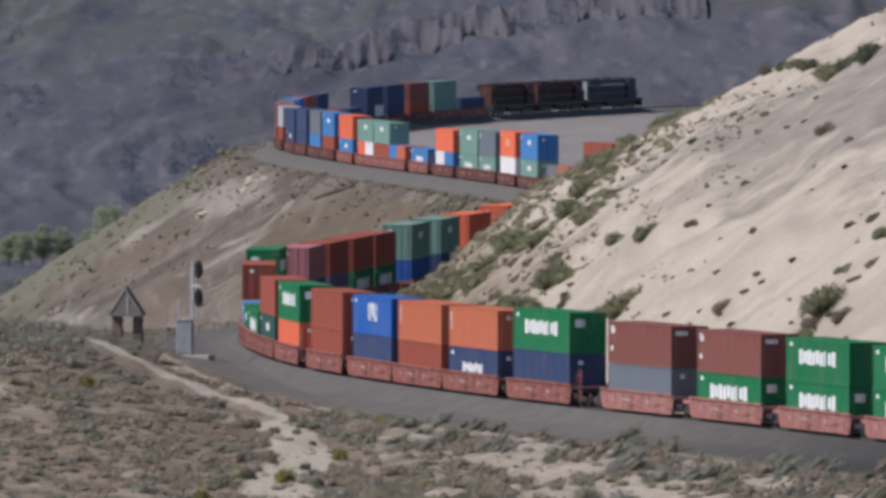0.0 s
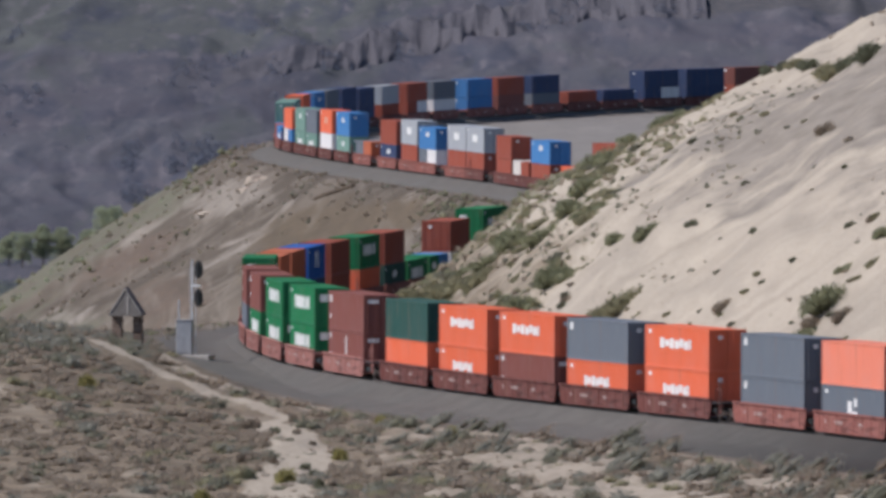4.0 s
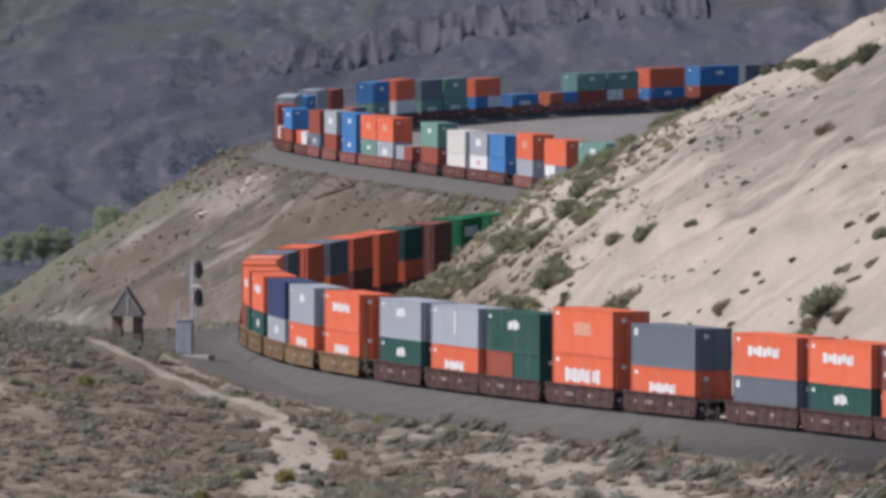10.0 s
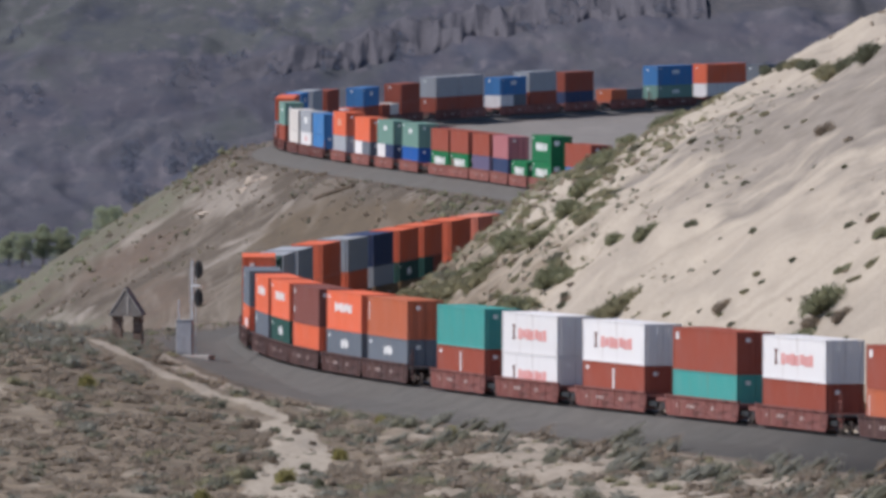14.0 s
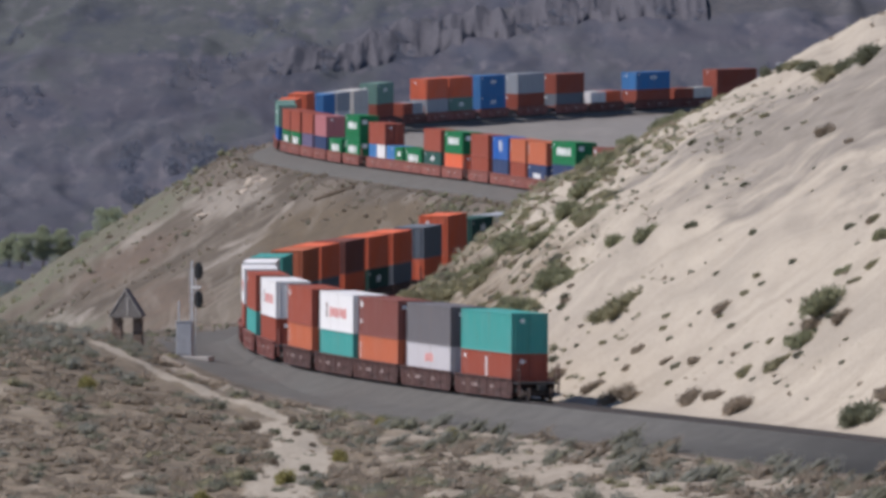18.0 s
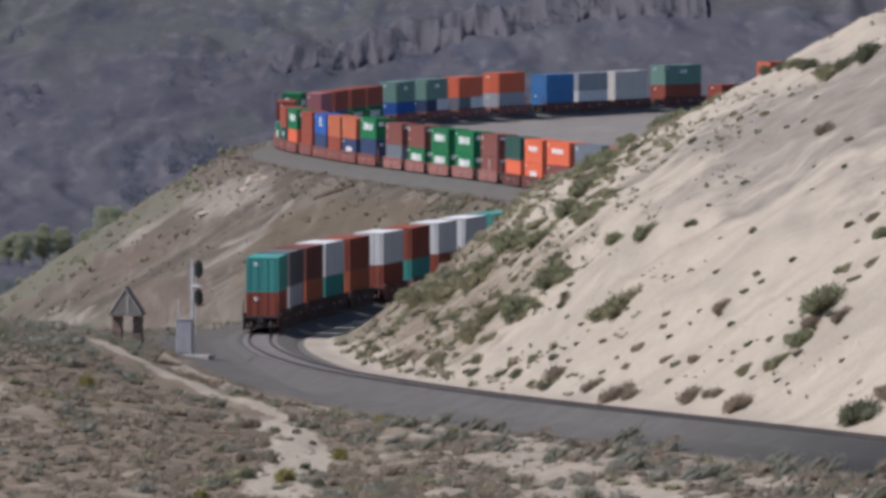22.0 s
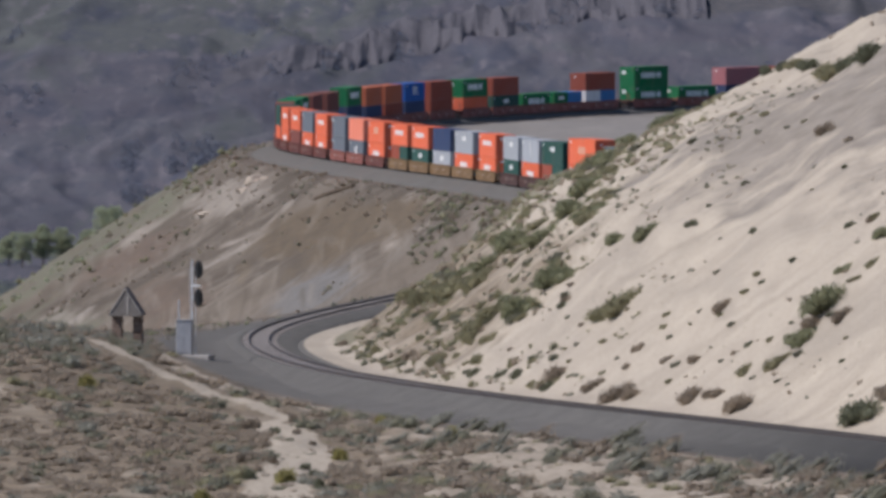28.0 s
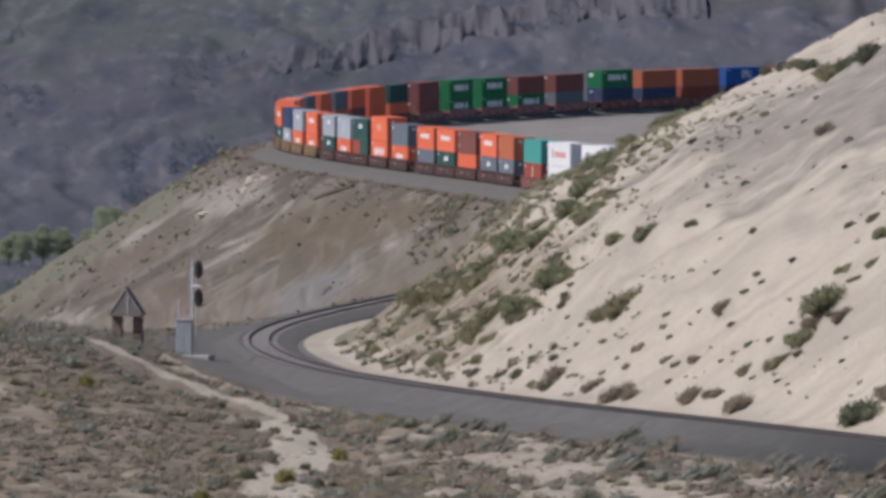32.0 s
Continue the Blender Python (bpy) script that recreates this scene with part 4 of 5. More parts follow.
def signal():
    ob = new("railway_signal")
    part("slab", boxes((-2.3, 1.4, -1.7, 1.0, -1.2, 0.12), bevel=0.03), CONCRETE, ob, "pale concrete slab")
    case = part("equipment_case", boxes((-1.12, 0.0, -0.45, 0.45, 0.14, 2.55), bevel=0.03), CASE_STEEL, ob, "tall silver equipment case")
    part("case_door", boxes((-1.07, -0.58, -0.475, -0.452, 0.3, 2.4)), CASE_STEEL, case)
    part("case_door", boxes((-0.54, -0.05, -0.475, -0.452, 0.3, 2.4)), CASE_STEEL, case)
    part("case_roof", boxes((-1.16, 0.04, -0.5, 0.5, 2.55, 2.61)), CASE_STEEL, case)
    part("vent_pole", rods(((-1.0, 0, 2.58), (-1.0, 0, 4.0), 0.055), sides=8), GALVANISED, case, "white upright pole")
    mast = part("mast", rods(((-0.12, 0.55, 0.1), (-0.12, 0.55, 6.85), 0.065), sides=12), GALVANISED, ob, "galvanised mast")
    part("ladder_stile", rods(((-0.34, 0.95, 0.1), (-0.34, 0.95, 6.3), 0.025), sides=5), GALVANISED, mast)
    part("ladder_stile", rods(((0.06, 0.95, 0.1), (0.06, 0.95, 6.3), 0.025), sides=5), GALVANISED, mast)
    for k in range(19):
        part("ladder_rung", rods(((-0.34, 0.95, 0.4 + k * 0.3), (0.06, 0.95, 0.4 + k * 0.3), 0.016), sides=5), GALVANISED, mast)
    for z in (6.15, 4.15):
        bm = bmesh.new()
        ring = [bm.verts.new((0.38 + 0.33 * math.cos(t), 0.2, z + 0.64 * math.sin(t))) for t in (2 * math.pi * k / 28 for k in range(28))]
        back = [bm.verts.new((v.co.x, 0.23, v.co.z)) for v in ring]
        bm.faces.new(ring)
        bm.faces.new(back[::-1])
        for k in range(28):
            bm.faces.new((ring[k], back[k], back[(k + 1) % 28], ring[(k + 1) % 28]))
        board = part("target_board", bm, BLACK, ob, "black oval target board")
        for dz in (-0.36, 0.0, 0.36):
            part("hood", rods(((0.38, -0.12, z + dz), (0.38, 0.2, z + dz), 0.13), sides=14), BLACK, board)
            part("lens", rods(((0.38, -0.13, z + dz), (0.38, -0.12, z + dz), 0.095), sides=14), LAMP_LENS, board)
        part("bracket", rods(((-0.12, 0.55, z), (0.38, 0.23, z), 0.05), sides=6), GALVANISED, ob)
    part("cross_arm", boxes((-0.1, 0.5, 0.2, 0.5, 4.92, 5.06)), MARK_WHITE, ob, "white cross arm")
    return tagged(ob, "two-headed railway signal mast with silver case on a slab", "signal")


stand(signal(), -17.7, 922, 0.0, -0.14)


def old_frame():
    ob = new("timber_shelter_frame")
    for a, b in ((-1.1, -0.36), (0.42, 1.1)):
        bm = boxes(*[(a + 0.03 * (k % 2), b - 0.03 * (k % 2), -0.3, 0.3, -0.7 + 0.36 * k, -0.36 + 0.36 * k) for k in range(8)], bevel=0.03)
        part("crib_post", bm, TIMBER, ob, "stout brown crib post")
    for sg in (-1, 1):
        bm = side_plate(bmesh.new(), [(sg * 1.22, 2.05), (sg * 1.22, 2.15), (sg * 0.0, 4.02), (sg * 0.0, 3.9)], -0.75, 0.5)
        part("roof_board", bm, WEATHERED, ob)
        part("rafter", rods(((sg * 1.16, -0.78, 2.13), (0, -0.78, 3.93), 0.045), sides=6), PALE_BOARD, ob)
    part("gable_board", side_plate(bmesh.new(), [(-1.16, 2.1), (1.16, 2.1), (0.0, 3.92)], -0.76, -0.68), WEATHERED, ob)
    part("tie_beam", boxes((-1.2, 1.2, -0.82, -0.68, 1.98, 2.1)), WEATHERED, ob)
    part("king_post", boxes((0.1, 0.24, -0.8, -0.7, 2.1, 3.4)), PALE_BOARD, ob)
    return tagged(ob, "weathered gabled timber frame on two brown crib posts", "shelter")


WEATHERED = speckled("weathered_boards", (0.145, 0.13, 0.117), (0.195, 0.173, 0.157), 2.5, 0.9)
PALE_BOARD = speckled("pale_boards", (0.32, 0.29, 0.265), (0.39, 0.35, 0.32), 2.5, 0.9)
stand(old_frame(), -22.4, 926, 0.1, -0.2)


# ---- vegetation ----
def leaf_cloud(rng, count, rx, rz, leaf, shells=5, core=1):
    """A brush mound: rounded lumps covered with fine upright blades; vertices and triangles."""
    lobes = [(rng.uniform(-0.55, 0.55) * rx, rng.uniform(-0.55, 0.55) * rx, rng.uniform(0.02, 0.38) * rz, rng.uniform(0.4, 0.66)) for _ in range(shells)]
    v, f = [], []
    for cx, cy, cz, r in lobes if core else ():
        bm = bmesh.new()
        bmesh.ops.create_icosphere(bm, subdivisions=core, radius=1)
        bm.verts.index_update()
        i = len(v)
        for w in bm.verts:
            k = r * 0.56 * (1 + 0.3 * rng.uniform(-1, 1))
            v.append(Vector((cx + w.co.x * k * rx, cy + w.co.y * k * rx, max(-0.05, cz + w.co.z * k * rz * 0.8))))
        f += [tuple(i + w.index for w in q.verts) for q in bm.faces]
        bm.free()
    for _ in range(count):
        cx, cy, cz, r = rng.choice(lobes)
        a, b = rng.uniform(0, 2 * math.pi), math.acos(rng.uniform(-0.4, 1))
        k = r * rng.uniform(0.5, 1.0)
        out = Vector((math.sin(b) * math.cos(a), math.sin(b) * math.sin(a), math.cos(b)))
        p = Vector((cx + k * rx * out.x, cy + k * rx * out.y, max(0.02, cz + k * rz * out.z * 0.8)))
        d = (out * 0.7 + Vector((rng.gauss(0, 0.45), rng.gauss(0, 0.45), rng.gauss(0.5, 0.45)))).normalized()
        e = d.cross(Vector((rng.gauss(0, 1), rng.gauss(0, 1), rng.gauss(0, 1)))).normalized()
        s = leaf * rng.uniform(0.6, 1.4)
        i = len(v)
        v += [p - e * s * 0.4, p + e * s * 0.4, p + d * s * 1.7]
        f.append((i, i + 1, i + 2))
    return v, f


def raw_mesh(name, v, f, mat):
    me = bpy.data.meshes.new(name)
    me.from_pydata(v, [], f)
    me.polygons.foreach_set("use_smooth", np.ones(len(f), dtype=bool))
    me.materials.append(mat)
    return me


rng = random.Random(11)
SHAPES = [leaf_cloud(rng, 2000, 0.5, 0.62, 0.042, shells=10, core=1) for _ in range(4)]
STEMS = []
for _ in range(2):
    bm = bmesh.new()
    for k in range(6):
        a = rng.uniform(0, 6.28)
        rod(bm, (0, 0, -0.15), (0.3 * math.cos(a), 0.3 * math.sin(a), rng.uniform(0.3, 0.5)), 0.02, 5, 0.008)
    STEMS.append(mesh_of("stem", bm, BARK))
FOLIAGE = {k: [raw_mesh("foliage", v, f, LEAF[k]) for v, f in SHAPES] for k in LEAF}
BUSH_WORDS = {"green": "dense green shrub on the pale silt slope", "olive": "olive-green bushy shrub on the dry slope", "dark": "small dark green shrub on the silt slope",
              "dry": "dry brown brush clump on the silt slope", "sage": "grey-green sagebrush on dry ground", "yellow": "yellow-green flowering bush on dry ground",
              "umber": "small umber brush clump on the bare sandy patch", "grey_green": "broad grey-green sagebrush leaning over the gravel verge"}


def shrub(kind, x, y, size, flat=0.8):
    ob = new("shrub")
    k = rng.randrange(4)
    part("foliage", FOLIAGE[kind][k], None, ob)
    part("stem", STEMS[k % 2], None, ob)
    stand(ob, x, y, 0.1 * size)
    n = ground(np.array([float(x)]), np.array([float(y)]))[2][0]
    ob.rotation_euler = (0, -0.38 if n > 4 else 0, rng.gauss(0, 0.5))      # leaning out from the slope
    ob.scale = (size * rng.uniform(0.9, 1.1), size * rng.uniform(0.9, 1.25), size * flat * rng.uniform(0.85, 1.1))
    return tagged(ob, BUSH_WORDS[kind], "shrub", kind + " shrubs")


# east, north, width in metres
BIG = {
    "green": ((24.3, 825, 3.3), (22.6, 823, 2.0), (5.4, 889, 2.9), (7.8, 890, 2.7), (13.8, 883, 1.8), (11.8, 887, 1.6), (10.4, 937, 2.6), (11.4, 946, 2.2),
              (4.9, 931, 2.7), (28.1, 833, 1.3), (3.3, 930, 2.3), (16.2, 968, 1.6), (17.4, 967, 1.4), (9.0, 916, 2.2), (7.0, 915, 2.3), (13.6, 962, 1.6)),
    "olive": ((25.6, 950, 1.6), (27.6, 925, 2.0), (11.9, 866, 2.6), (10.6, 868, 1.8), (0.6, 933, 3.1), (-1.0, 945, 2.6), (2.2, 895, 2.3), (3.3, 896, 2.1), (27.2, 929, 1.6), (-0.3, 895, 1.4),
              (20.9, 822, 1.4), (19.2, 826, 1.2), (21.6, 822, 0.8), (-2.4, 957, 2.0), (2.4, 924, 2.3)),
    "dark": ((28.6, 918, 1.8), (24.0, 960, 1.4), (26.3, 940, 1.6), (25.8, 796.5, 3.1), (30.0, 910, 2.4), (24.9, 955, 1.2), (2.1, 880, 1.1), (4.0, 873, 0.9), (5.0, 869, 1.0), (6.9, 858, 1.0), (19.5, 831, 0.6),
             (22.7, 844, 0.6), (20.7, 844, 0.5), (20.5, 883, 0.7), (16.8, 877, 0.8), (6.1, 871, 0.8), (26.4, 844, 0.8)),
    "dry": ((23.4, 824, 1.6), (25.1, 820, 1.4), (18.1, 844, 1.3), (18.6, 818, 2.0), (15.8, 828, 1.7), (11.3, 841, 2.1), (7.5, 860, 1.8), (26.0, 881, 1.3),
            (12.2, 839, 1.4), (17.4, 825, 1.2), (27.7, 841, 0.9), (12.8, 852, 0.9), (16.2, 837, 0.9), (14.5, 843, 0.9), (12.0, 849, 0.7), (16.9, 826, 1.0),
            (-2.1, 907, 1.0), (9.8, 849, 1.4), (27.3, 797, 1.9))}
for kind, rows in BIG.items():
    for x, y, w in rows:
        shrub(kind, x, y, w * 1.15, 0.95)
for k in range(130):        # loose shrubs low on the silt slope, closer together towards the bend
    s, n = (rng.uniform(70, 175), 5.6 + abs(rng.gauss(0, 5))) if k < 112 else (rng.uniform(5, 75), 6.3 + abs(rng.gauss(0, 5)))
    x, y, _, _ = on_track(s, n)
    shrub(rng.choice(("dark", "olive", "dry", "sage", "olive")), float(x), float(y), rng.uniform(0.4, 1.0), 0.9)
for k in range(52):        # loose shrubs high on the silt slope
    s, n = rng.uniform(10, 150), rng.uniform(9, 34)
    x, y, _, _ = on_track(s, n)
    shrub(rng.choice(("dark", "olive", "dry", "sage", "dark")), float(x), float(y), rng.uniform(0.3, 0.8), 1.0)
for k in range(45):        # thicket along the spur's brow
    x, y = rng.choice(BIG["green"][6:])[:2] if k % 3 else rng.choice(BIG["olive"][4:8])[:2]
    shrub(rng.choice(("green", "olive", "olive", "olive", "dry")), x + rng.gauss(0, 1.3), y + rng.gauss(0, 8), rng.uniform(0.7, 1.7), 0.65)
# drifts of brush up the spur: from east, north to east, north, how many, width
for x0, y0, x1, y1, count, w in ((3.5, 930, 6.9, 935, 13, 1.7), (9.6, 942, 12.4, 945, 11, 1.6), (9.0, 901, 12.4, 916, 12, 1.5), (7.2, 893, 8.9, 892, 6, 1.6),
                                 (4.2, 895, 6.6, 893, 9, 1.5), (-1.4, 951, 2.2, 937, 14, 1.7), (12.6, 944, 14.6, 947, 7, 1.2)):
    for k in range(count):
        a = (k + rng.uniform(0, 1)) / count
        shrub(rng.choice(("green", "olive", "sage", "olive")), x0 + (x1 - x0) * a + rng.gauss(0, 0.3), y0 + (y1 - y0) * a + rng.gauss(0, 5), w * rng.uniform(0.7, 1.25), 0.7)
for x, y, w in ((-12.3, 826, 1.3), (-10.6, 819, 0.9), (-9.2, 815, 0.8), (-8.1, 806, 0.6), (-12.2, 790, 1.2), (-10.2, 786, 0.9), (-8.3, 781, 0.8), (-7.6, 772, 0.7),
                (-7.2, 760, 1.0), (-11.4, 768, 1.1), (-9.6, 833, 0.9), (-10.9, 803, 0.7)):      # on the bare patch
    shrub(rng.choice(("umber", "dark", "umber")), x, y, w * 0.85, 1.5)
for x, y, w in ((-9.3, 765, 1.5), (-6.2, 790, 1.4), (-23.4, 858, 1.6), (-13.9, 752, 1.3), (0.6, 812, 1.2), (-3.9, 826, 1.3)):
    shrub("yellow", x, y, w * 0.9, 1.6)


def stuff(name, kinds, spots, label, category, count=90, leaf=0.16, tall=0.7, seed=1, lean=0.0, core=1):
    """Countless small plants as one object of its kind per leaf colour."""
    r = random.Random(seed)
    forms = [tuple(np.array(a) for a in leaf_cloud(r, count, 0.5, tall, leaf, shells=3, core=core)) for _ in range(5)]
    for kind in kinds:
        here = [p for p in spots if p[3] == kind]
        if not here:
            continue
        xs, ys = np.array([p[0] for p in here]), np.array([p[1] for p in here])
        zs = ground(xs, ys)[0]
        vv, ff, base = [], [], 0
        for (x, y, size, _), z in zip(here, zs):
            v, f = r.choice(forms)
            a = r.uniform(0, 6.28)
            c, s = math.cos(a) * size, math.sin(a) * size
            w = np.stack([v[:, 0] * c - v[:, 1] * s + x + lean * size * v[:, 2], v[:, 0] * s + v[:, 1] * c + y, v[:, 2] * size + z - 0.04], 1)
            vv.append(w)
            ff.append(f + base)
            base += len(v)
        v, f = np.concatenate(vv).astype(np.float32), np.concatenate(ff).astype(np.int32)
        me = bpy.data.meshes.new(name)
        me.vertices.add(len(v))
        me.vertices.foreach_set("co", v.ravel())
        me.loops.add(f.size)
        me.loops.foreach_set("vertex_index", f.ravel())
        me.polygons.add(len(f))
        me.polygons.foreach_set("loop_start", np.arange(0, f.size, 3, dtype=np.int32))
        me.polygons.foreach_set("use_smooth", np.ones(len(f), dtype=bool))
        me.update(calc_edges=True)
        me.materials.append(LEAF[kind])
        tagged(new(name, me), label % kind.replace("_", "-"), category, kind="stuff")


def scatter(count, xr, yr, test, kinds, sizes, seed):
    r = np.random.default_rng(seed)
    x, y = r.uniform(*xr, count), r.uniform(*yr, count)
    z, soil, n, s = ground(x, y)
    ok = test(x, y, n, s, soil)
    sz = r.uniform(sizes[0], sizes[1], count) * (0.6 + 0.8 * r.random(count) ** 2)
    kk = r.choice(len(kinds), count)
    return [(float(a), float(b), float(c), kinds[int(k)]) for a, b, c, k in zip(x[ok], y[ok], sz[ok], kk[ok])]


def open_ground(x, y, n, o):
    return (n < -8.3) & (np.abs(x) < 0.036 * y) & (o["scrub"] > 0.2) & (o["dirt"] < 0.3) & (o["clear"] < 0.5)


fore = scatter(6600, (-34, 34), (712, 940), lambda x, y, n, s, o: open_ground(x, y, n, o) & (fbm(x / 4, y / 14, 101) + 0.5 * value_noise(x / 1.5, y / 4, 8) > np.where(x < -8, -1.0, np.where(x < 4, -0.75, -0.15))),
               ("umber", "dry", "umber", "sage", "dry", "umber", "dry", "umber"), (0.8, 1.9), 1)
fore += scatter(700, (-15, -4), (735, 846), lambda x, y, n, s, o: (o["dirt"] > 0.3) & (o["clear"] < 0.5) & (fbm(x / 1.6, y / 5, 191) > 0.25), ("umber", "dry", "sage", "dark"), (0.35, 0.9), 26)
stuff("dry_brush", ("dry", "umber", "sage", "olive", "dark"), fore, "countless low %s brush clumps on dry ground", "brush", 115, 0.055, 0.34)
sagebrush = scatter(1400, (-34, 34), (712, 940), lambda x, y, n, s, o: open_ground(x, y, n, o) & (fbm(x / 5, y / 16, 105) > np.where(x < -8, 0.2, -0.3)), ("grey_green", "sage", "grey_green", "olive"), (1.0, 2.1), 21)
sagebrush += scatter(240, (-37, -20), (872, 930), lambda x, y, n, s, o: (n < -9.0) & (o["clear"] < 0.5), ("grey_green", "sage", "grey_green"), (1.0, 2.0), 3)
sagebrush += scatter(420, (-24, 4), (830, 925), lambda x, y, n, s, o: (n < -7.9) & (n > -12.5) & (o["clear"] < 0.5) & (fbm(x / 3, y / 9, 103) > 0.05), ("grey_green", "sage", "grey_green", "olive"), (0.9, 1.8), 2)
stuff("sagebrush", ("grey_green", "sage", "olive"), sagebrush, "broad %s sagebrush on dry ground", "brush", 380, 0.036, 0.46, seed=8)
verge = scatter(1900, (-8, 34), (700, 850), lambda x, y, n, s, o: (n < -7.6) & (n > -19) & (fbm(x / 2.2, y / 8, 123) > np.where(n > -10.5, -0.1, 0.2)), ("grey_green", "sage", "grey_green", "umber"), (1.0, 2.2), 22)
stuff("verge_sagebrush", ("grey_green", "sage", "umber"), verge, "tall %s sagebrush leaning over the gravel verge", "brush", 340, 0.034, 0.82, seed=9, lean=1.05)
tufts = scatter(7000, (-34, 34), (712, 940), lambda x, y, n, s, o: (n < -8.2) & (np.abs(x) < 0.036 * y) & (o["clear"] < 0.5) & (o["scrub"] > 0.1) & (o["dirt"] < 0.4) & (fbm(x / 3, y / 10, 121) > -0.35),
                ("dry", "umber", "sage", "olive"), (0.25, 0.6), 10)
stuff("dry_grass", ("dry", "sage", "umber", "olive"), tufts, "countless low %s grass tufts on dry ground", "grass", 26, 0.08, 0.4, seed=6)
slope = scatter(6000, (-70, 60), (1330, 1900), lambda x, y, n, s, o: (n < -7.5) & (n > -45) & (fbm(s / 9, n / 14, 107) > np.where(n > -11, -0.05, 0.62)), ("sage", "dry", "umber", "umber"), (0.6, 1.5), 4)
slope += scatter(2500, (0, 60), (1300, 1560), lambda x, y, n, s, o: (n < -7) & (n > -40) & (fbm(x / 5, y / 18, 109) > 0.0), ("sage", "green", "olive", "dark"), (1.0, 2.0), 5)
slope += scatter(900, (-20, 30), (1480, 1700), lambda x, y, n, s, o: (n < -6.5) & (n > -9.5), ("sage", "dry"), (0.5, 1.1), 6)
slope += scatter(6500, (-40, 45), (1420, 1800), lambda x, y, n, s, o: (n < -5.0) & (n > -15) & (fbm(s / 4, n / 3, 161) > -0.25), ("umber", "dry", "sage", "umber"), (0.5, 1.3), 16)
slope += scatter(500, (-30, 10), (930, 1120), lambda x, y, n, s, o: (n < -6.8) & (n > -11), ("sage", "dry", "sage"), (0.5, 1.1), 12)
slope += scatter(1500, (-4, 10), (1415, 1520), lambda x, y, n, s, o: (n < -7) & (n > -24) & (fbm(x / 2.5, y / 9, 171) > 0.1 + 0.12 * np.maximum(-x, 0)), ("sage", "green", "umber", "sage"), (0.7, 1.5), 17)
slope += scatter(1800, (-26, 4), (960, 1300), lambda x, y, n, s, o: (n < -6.6) & (n > -17) & (fbm(x / 3, y / 10, 173) > 0.0), ("sage", "green", "umber", "dry"), (0.4, 1.0), 18)
slope += scatter(1500, (-52, -10), (1480, 1680), lambda x, y, n, s, o: (n < -18) & (n > -42) & (fbm(x / 4, y / 14, 177) > 0.55), ("sage", "umber", "olive", "dry"), (0.5, 1.2), 19)
slope += scatter(600, (-75, -24), (1600, 1800), lambda x, y, n, s, o: (s > 885) & (n < -7) & (n > -40) & (fbm(x / 4, y / 14, 179) > -0.1), ("green", "olive", "sage", "spring"), (0.8, 1.9), 23)
stuff("slope_brush", ("sage", "dry", "dark", "green", "olive", "umber", "spring"), slope, "sparse %s brush on the eroded hillside", "brush", 60, 0.055, 0.6, seed=2)
silt = scatter(5200, (-6, 60), (780, 1000), lambda x, y, n, s, o: (n > 6.5) & (fbm(x / 5, y / 20, 113) > np.where(y > 900, 0.0, 0.42) - 0.25 * (x < 12)), ("dry", "sage", "dark"), (0.2, 0.5), 7)
silt += scatter(2600, (2, 60), (800, 985), lambda x, y, n, s, o: (n > 8) & (fbm(x / 4, y / 16, 151) > 0.2), ("dry", "sage", "dry", "dark"), (0.25, 0.7), 15)
silt += scatter(4200, (-8, 26), (835, 985), lambda x, y, n, s, o: (n > 5.2) & (n < 17) & (s > 60) & (s < 182) & (fbm(x / 2, y / 7, 181) > np.interp(s, [60, 100, 130], [0.55, 0.25, 0.1])), ("olive", "dry", "sage", "olive"), (0.45, 1.05), 25)
silt += scatter(1500, (2, 22), (885, 955), lambda x, y, n, s, o: (n > 12) & (s > 85) & (fbm(x / 2, y / 8, 183) > 0.1), ("dry", "sage", "olive", "dark"), (0.3, 0.7), 27)
stuff("silt_brush", ("dry", "sage", "dark", "olive"), silt, "tiny %s tufts on the silt slope", "brush", 34, 0.07, 0.6, seed=3)
brow = scatter(5200, (-6, 40), (915, 1010), lambda x, y, n, s, o: (n > 10.5 + 2 * value_noise(x, y / 4, 9)) & (n < 34) & (s > 138) & (s < 205) & (fbm(x / 3, y / 12, 141) > np.interp(s, [138, 165], [0.55, -0.45])), ("olive", "green", "olive", "dry", "olive"), (0.45, 1.1), 14)
stuff("brow_brush", ("olive", "green", "dry"), brow, "soft %s brush along the spur's brow", "brush", 110, 0.045, 0.6, seed=7)
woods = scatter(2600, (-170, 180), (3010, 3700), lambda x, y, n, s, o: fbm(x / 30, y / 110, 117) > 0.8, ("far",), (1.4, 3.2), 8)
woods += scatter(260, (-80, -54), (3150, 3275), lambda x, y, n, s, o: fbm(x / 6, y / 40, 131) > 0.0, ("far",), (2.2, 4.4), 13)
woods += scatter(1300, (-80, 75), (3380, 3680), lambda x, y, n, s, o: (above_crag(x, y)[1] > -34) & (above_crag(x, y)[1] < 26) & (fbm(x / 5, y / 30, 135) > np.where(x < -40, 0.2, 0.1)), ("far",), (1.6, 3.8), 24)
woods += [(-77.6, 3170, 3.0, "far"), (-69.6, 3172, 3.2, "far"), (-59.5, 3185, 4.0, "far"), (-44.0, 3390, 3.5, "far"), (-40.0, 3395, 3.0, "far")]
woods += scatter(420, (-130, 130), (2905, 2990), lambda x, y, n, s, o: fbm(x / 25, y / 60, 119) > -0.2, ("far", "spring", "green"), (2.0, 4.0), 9)
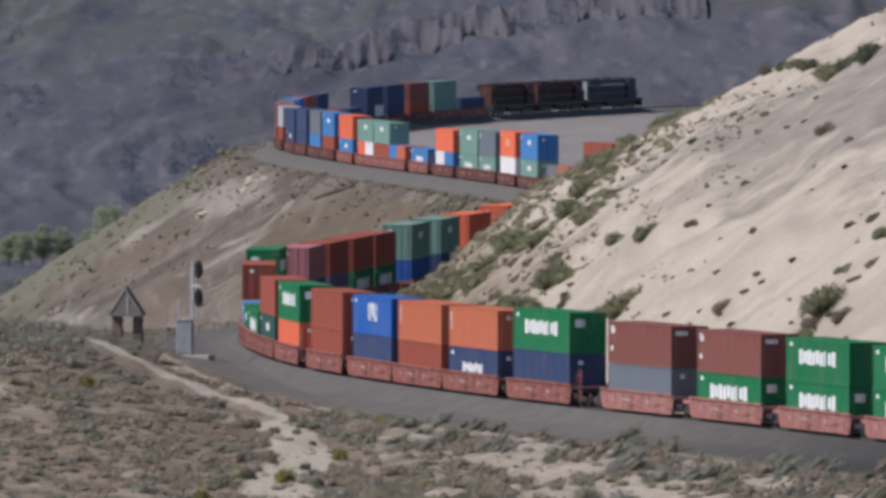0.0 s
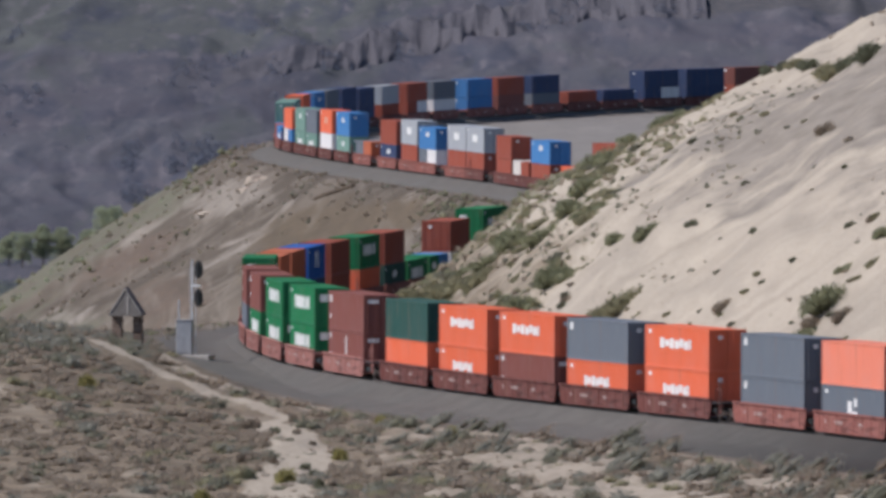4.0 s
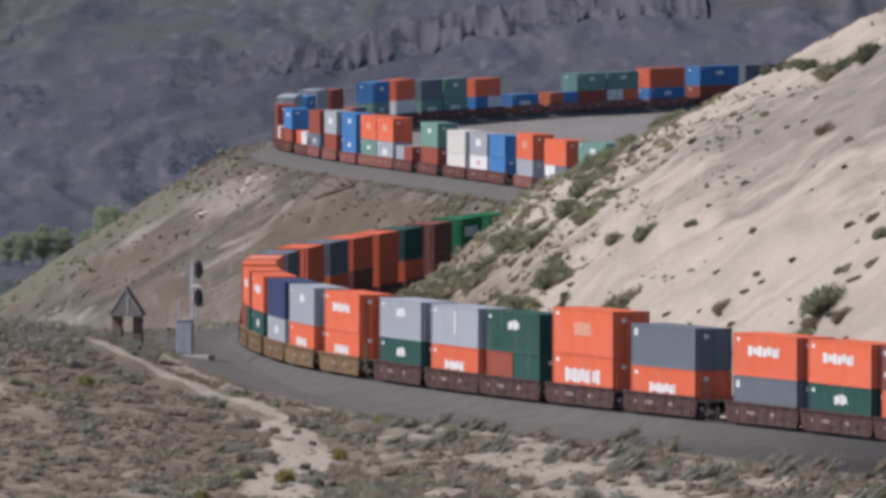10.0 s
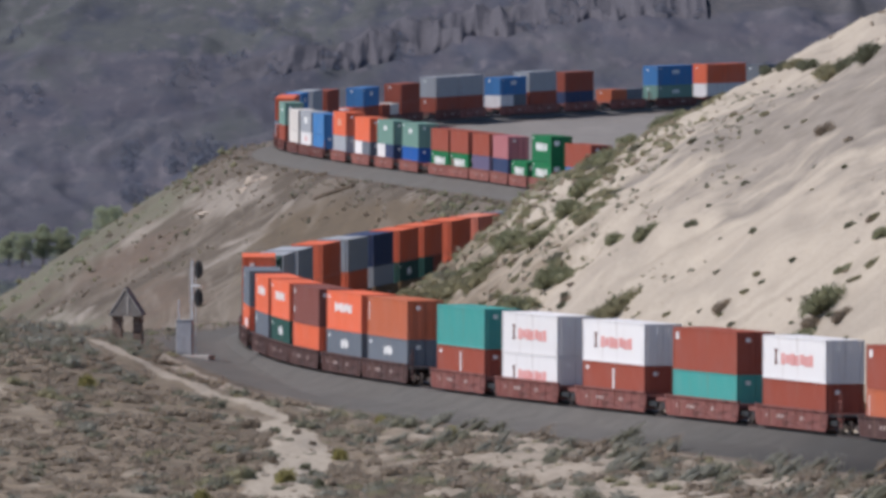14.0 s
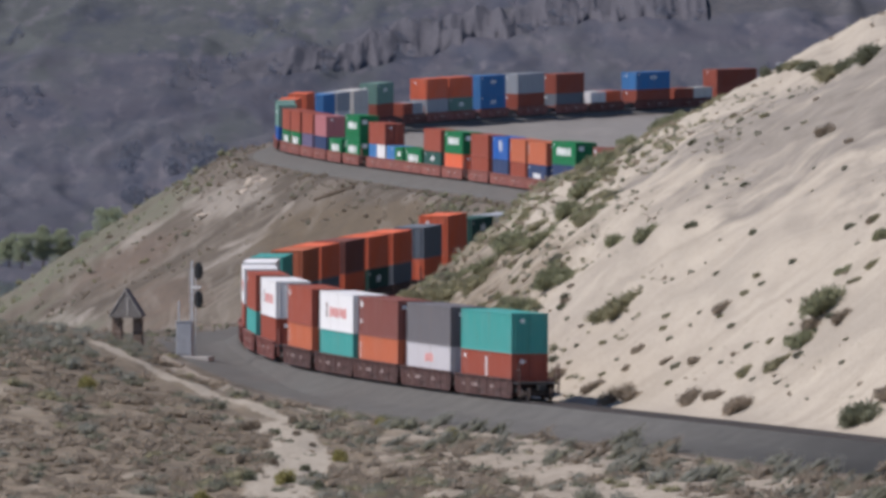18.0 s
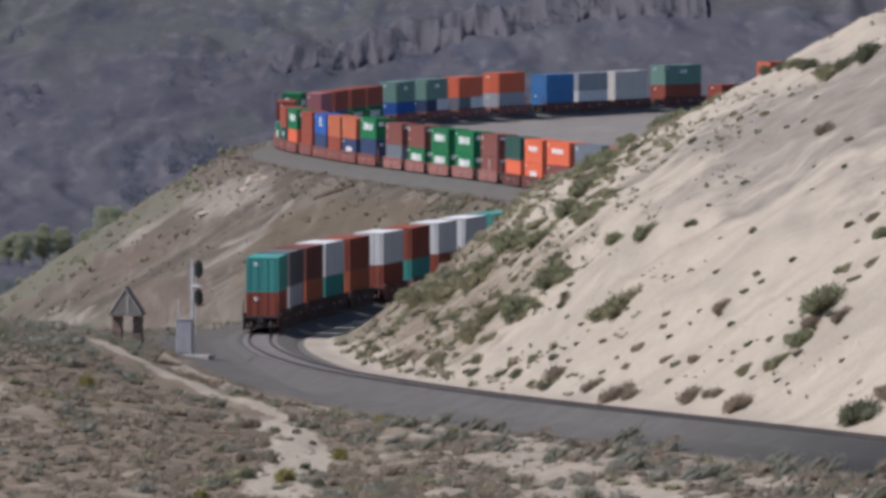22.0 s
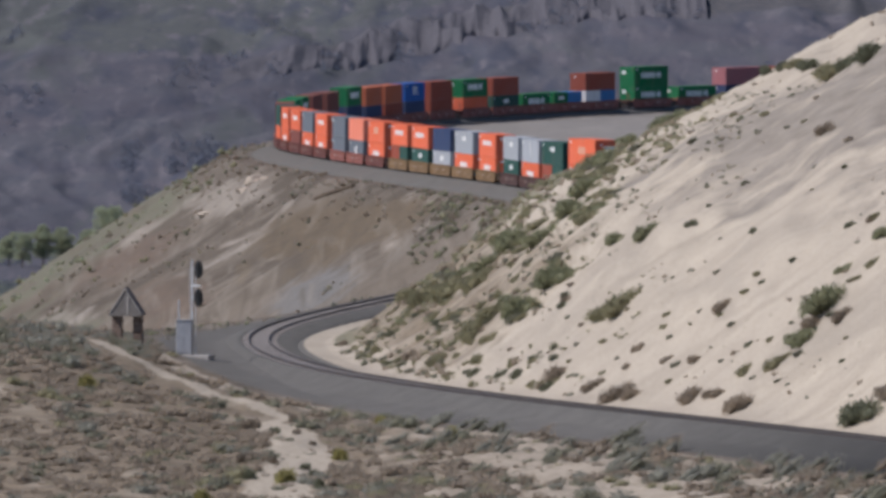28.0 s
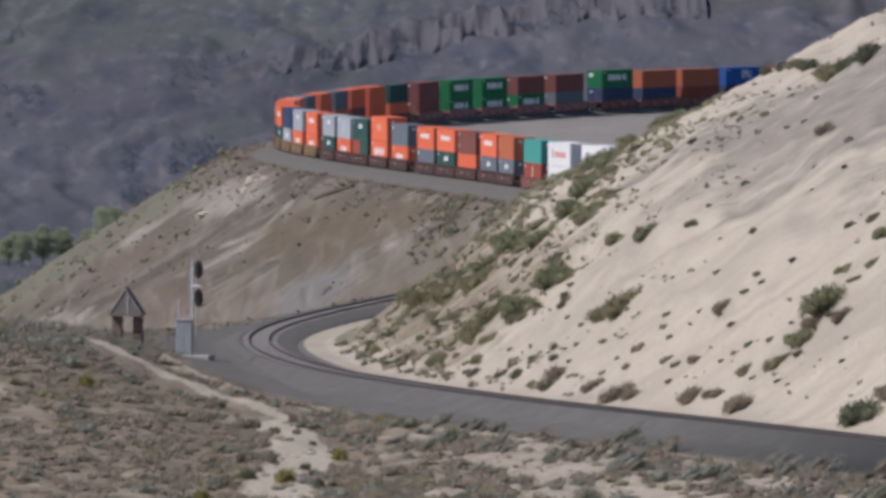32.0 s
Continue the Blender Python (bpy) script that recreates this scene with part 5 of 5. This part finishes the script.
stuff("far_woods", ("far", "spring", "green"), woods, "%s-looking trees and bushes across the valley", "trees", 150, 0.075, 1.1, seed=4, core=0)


# crags across the valley
CRAG_ROCK = speckled("crag_rock", (0.086, 0.081, 0.092), (0.100, 0.093, 0.103), 0.35, 0.95, fine=1.6, relief=0.8, depth=0.3)


def rock_cliff():
    """A ribbed rock face along the crag line, with clefts between its ribs."""
    xs, vs = np.arange(-58, 72, 0.42), np.linspace(0, 1, 15)
    ys = np.arange(3300, 3760, 2.0)
    gx, gy = np.meshgrid(xs, ys)
    past = above_crag(gx.ravel(), gy.ravel())[1].reshape(gx.shape)
    foot = ys[np.argmin(np.abs(past + 26), 0)] + 0.0
    foot = np.convolve(np.pad(foot, 4, mode="edge"), np.ones(9) / 9, "valid")
    tall = np.maximum(1.9 + 2.0 * fbm(xs / 8, xs * 0 + 2.5, 7, 4), 0.3) * step(xs, -60, -22)
    foot = foot + 9 * fbm(xs / 5, xs * 0 + 4.5, 9, 3)
    verts = []
    for v in vs:
        w = xs + 0.8 * value_noise(xs / 4, xs * 0 + v * 2, 15)
        cleft = np.abs(value_noise(w / 3.4, xs * 0 + 0.9 * v, 81)) * 0.5 + np.abs(value_noise(w / 1.5, xs * 0 + 2 * v, 82)) * 0.3 + np.abs(value_noise(w / 0.8, xs * 0 + 4 * v, 83)) * 0.2
        y = foot + 44 * v + 5.5 * cleft * math.sin(math.pi * min(v * 1.15, 1))
        z = ground(xs, y)[0] + tall * (math.sin(math.pi * v ** 0.8) ** 0.8 if 0 < v < 1 else 0) * (1.05 - 0.75 * cleft) - (0.6 if v in (0, 1) else 0)
        verts += list(zip(xs, y, z))
    k = len(xs)
    faces = [(i * k + j, i * k + j + 1, (i + 1) * k + j + 1, (i + 1) * k + j) for i in range(len(vs) - 1) for j in range(k - 1)]
    me = raw_mesh("rock_cliff", [tuple(float(c) for c in q) for q in verts], faces, CRAG_ROCK)
    return tagged(new("rock_cliff", me), "broken line of grey rock crags across the valley", "cliff", kind="structure")


rock_cliff()


# trees on the far bank
def tree(x, y, tall, seed):
    r = random.Random(seed)
    ob = new("tree")
    bm = bmesh.new()
    rod(bm, (0, 0, -0.4), (0, 0, tall * 0.55), tall * 0.022, 9, tall * 0.012)
    for k in range(9):
        a, z = r.uniform(0, 6.28), tall * r.uniform(0.22, 0.55)
        rod(bm, (0, 0, z), (tall * 0.2 * math.cos(a), tall * 0.2 * math.sin(a), z + tall * 0.2), tall * 0.009, 6, tall * 0.003)
    part("trunk", bm, BARK, ob)
    v, f = [], []
    for k in range(17):
        a, q = r.uniform(0, 6.28), r.uniform(0, 0.24) * tall
        c = Vector((q * math.cos(a), q * math.sin(a), tall * r.uniform(0.2, 0.84)))
        lv, lf = leaf_cloud(r, 420, tall * 0.19, tall * 0.26, tall * 0.022, shells=5, core=0)
        f += [tuple(i + len(v) for i in t) for t in lf]
        v += [p + c for p in lv]
    part("crown", raw_mesh("crown", v, f, LEAF["spring"]), None, ob)
    stand(ob, x, y, 0.1, r.uniform(0, 6))
    return tagged(ob, "light green leafy tree on the far river bank", "tree", "trees by the river")


for k, (x, y, tall) in enumerate(((-75.0, 2925, 14.5), (-90, 2935, 10.5), (-94.5, 2930, 8.5), (-86, 2940, 9.5), (-71.5, 2940, 8.5), (-79.5, 2935, 9.5), (-98, 2945, 8))):
    tree(x, y, tall, 40 + k)


# pale outcrops and a fallen trunk under the upper line
def boulder(x, y, w, h, seed):
    r = random.Random(seed)
    bm = bmesh.new()
    bmesh.ops.create_icosphere(bm, subdivisions=3, radius=1)
    for v in bm.verts:
        k = 1 + 0.28 * noise.noise(v.co * 1.3 + Vector((seed, 0, 0))) + 0.12 * noise.noise(v.co * 4)
        v.co = Vector((v.co.x * w / 2 * k, v.co.y * w * 0.8 * k, v.co.z * h / 2 * k))
    ob = new("rock_outcrop", mesh_of("rock_outcrop", bm, ROCK))
    return tagged(stand(ob, x, y, 0.2 * h, r.uniform(-0.4, 0.4)), "pale weathered rock outcrop on the eroded hillside", "rock", "rock outcrops")


for k, (x, y, w, h) in enumerate(((-23.3, 1634, 3.0, 1.9), (-24.6, 1630, 1.8, 1.1), (-29.4, 1636, 3.0, 0.7), (-22.2, 1629, 1.2, 0.8))):
    boulder(x, y, w, h, 3 + k)
log = new("fallen_trunk", mesh_of("fallen_trunk", rods(((-15.4, 1570, height(-15.4, 1570) + 0.15), (-13.4, 1566, height(-13.4, 1566) + 0.25), 0.3), ((-13.4, 1566, height(-13.4, 1566) + 0.25), (-10.7, 1559, height(-10.7, 1559) + 0.2), 0.22), sides=10), BARK))
tagged(log, "long dark fallen trunk lying on the hillside", "log")


# ---- motion of the train ----
def motions():
    times = [0.5 * k for k in range(65)]
    for thing, mid, up, turn in MOVING:
        rows = []
        for t in times:
            s = mid + SPEED * (t - 16.5)
            x, y, z, h = (float(a) for a in on_track(s))
            _, _, za, _ = on_track(s + 6)
            _, _, zb, _ = on_track(s - 6)
            m = pose(x, y, z, 0, 0, 90 - math.degrees(h)) @ pose(0, 0, 0, 0, -math.degrees(math.atan((float(za) - float(zb)) / 12)), 0)
            rows.append((t, m @ pose(0, 0, up, 0, 0, turn)))
        walk(thing, rows)


motions()
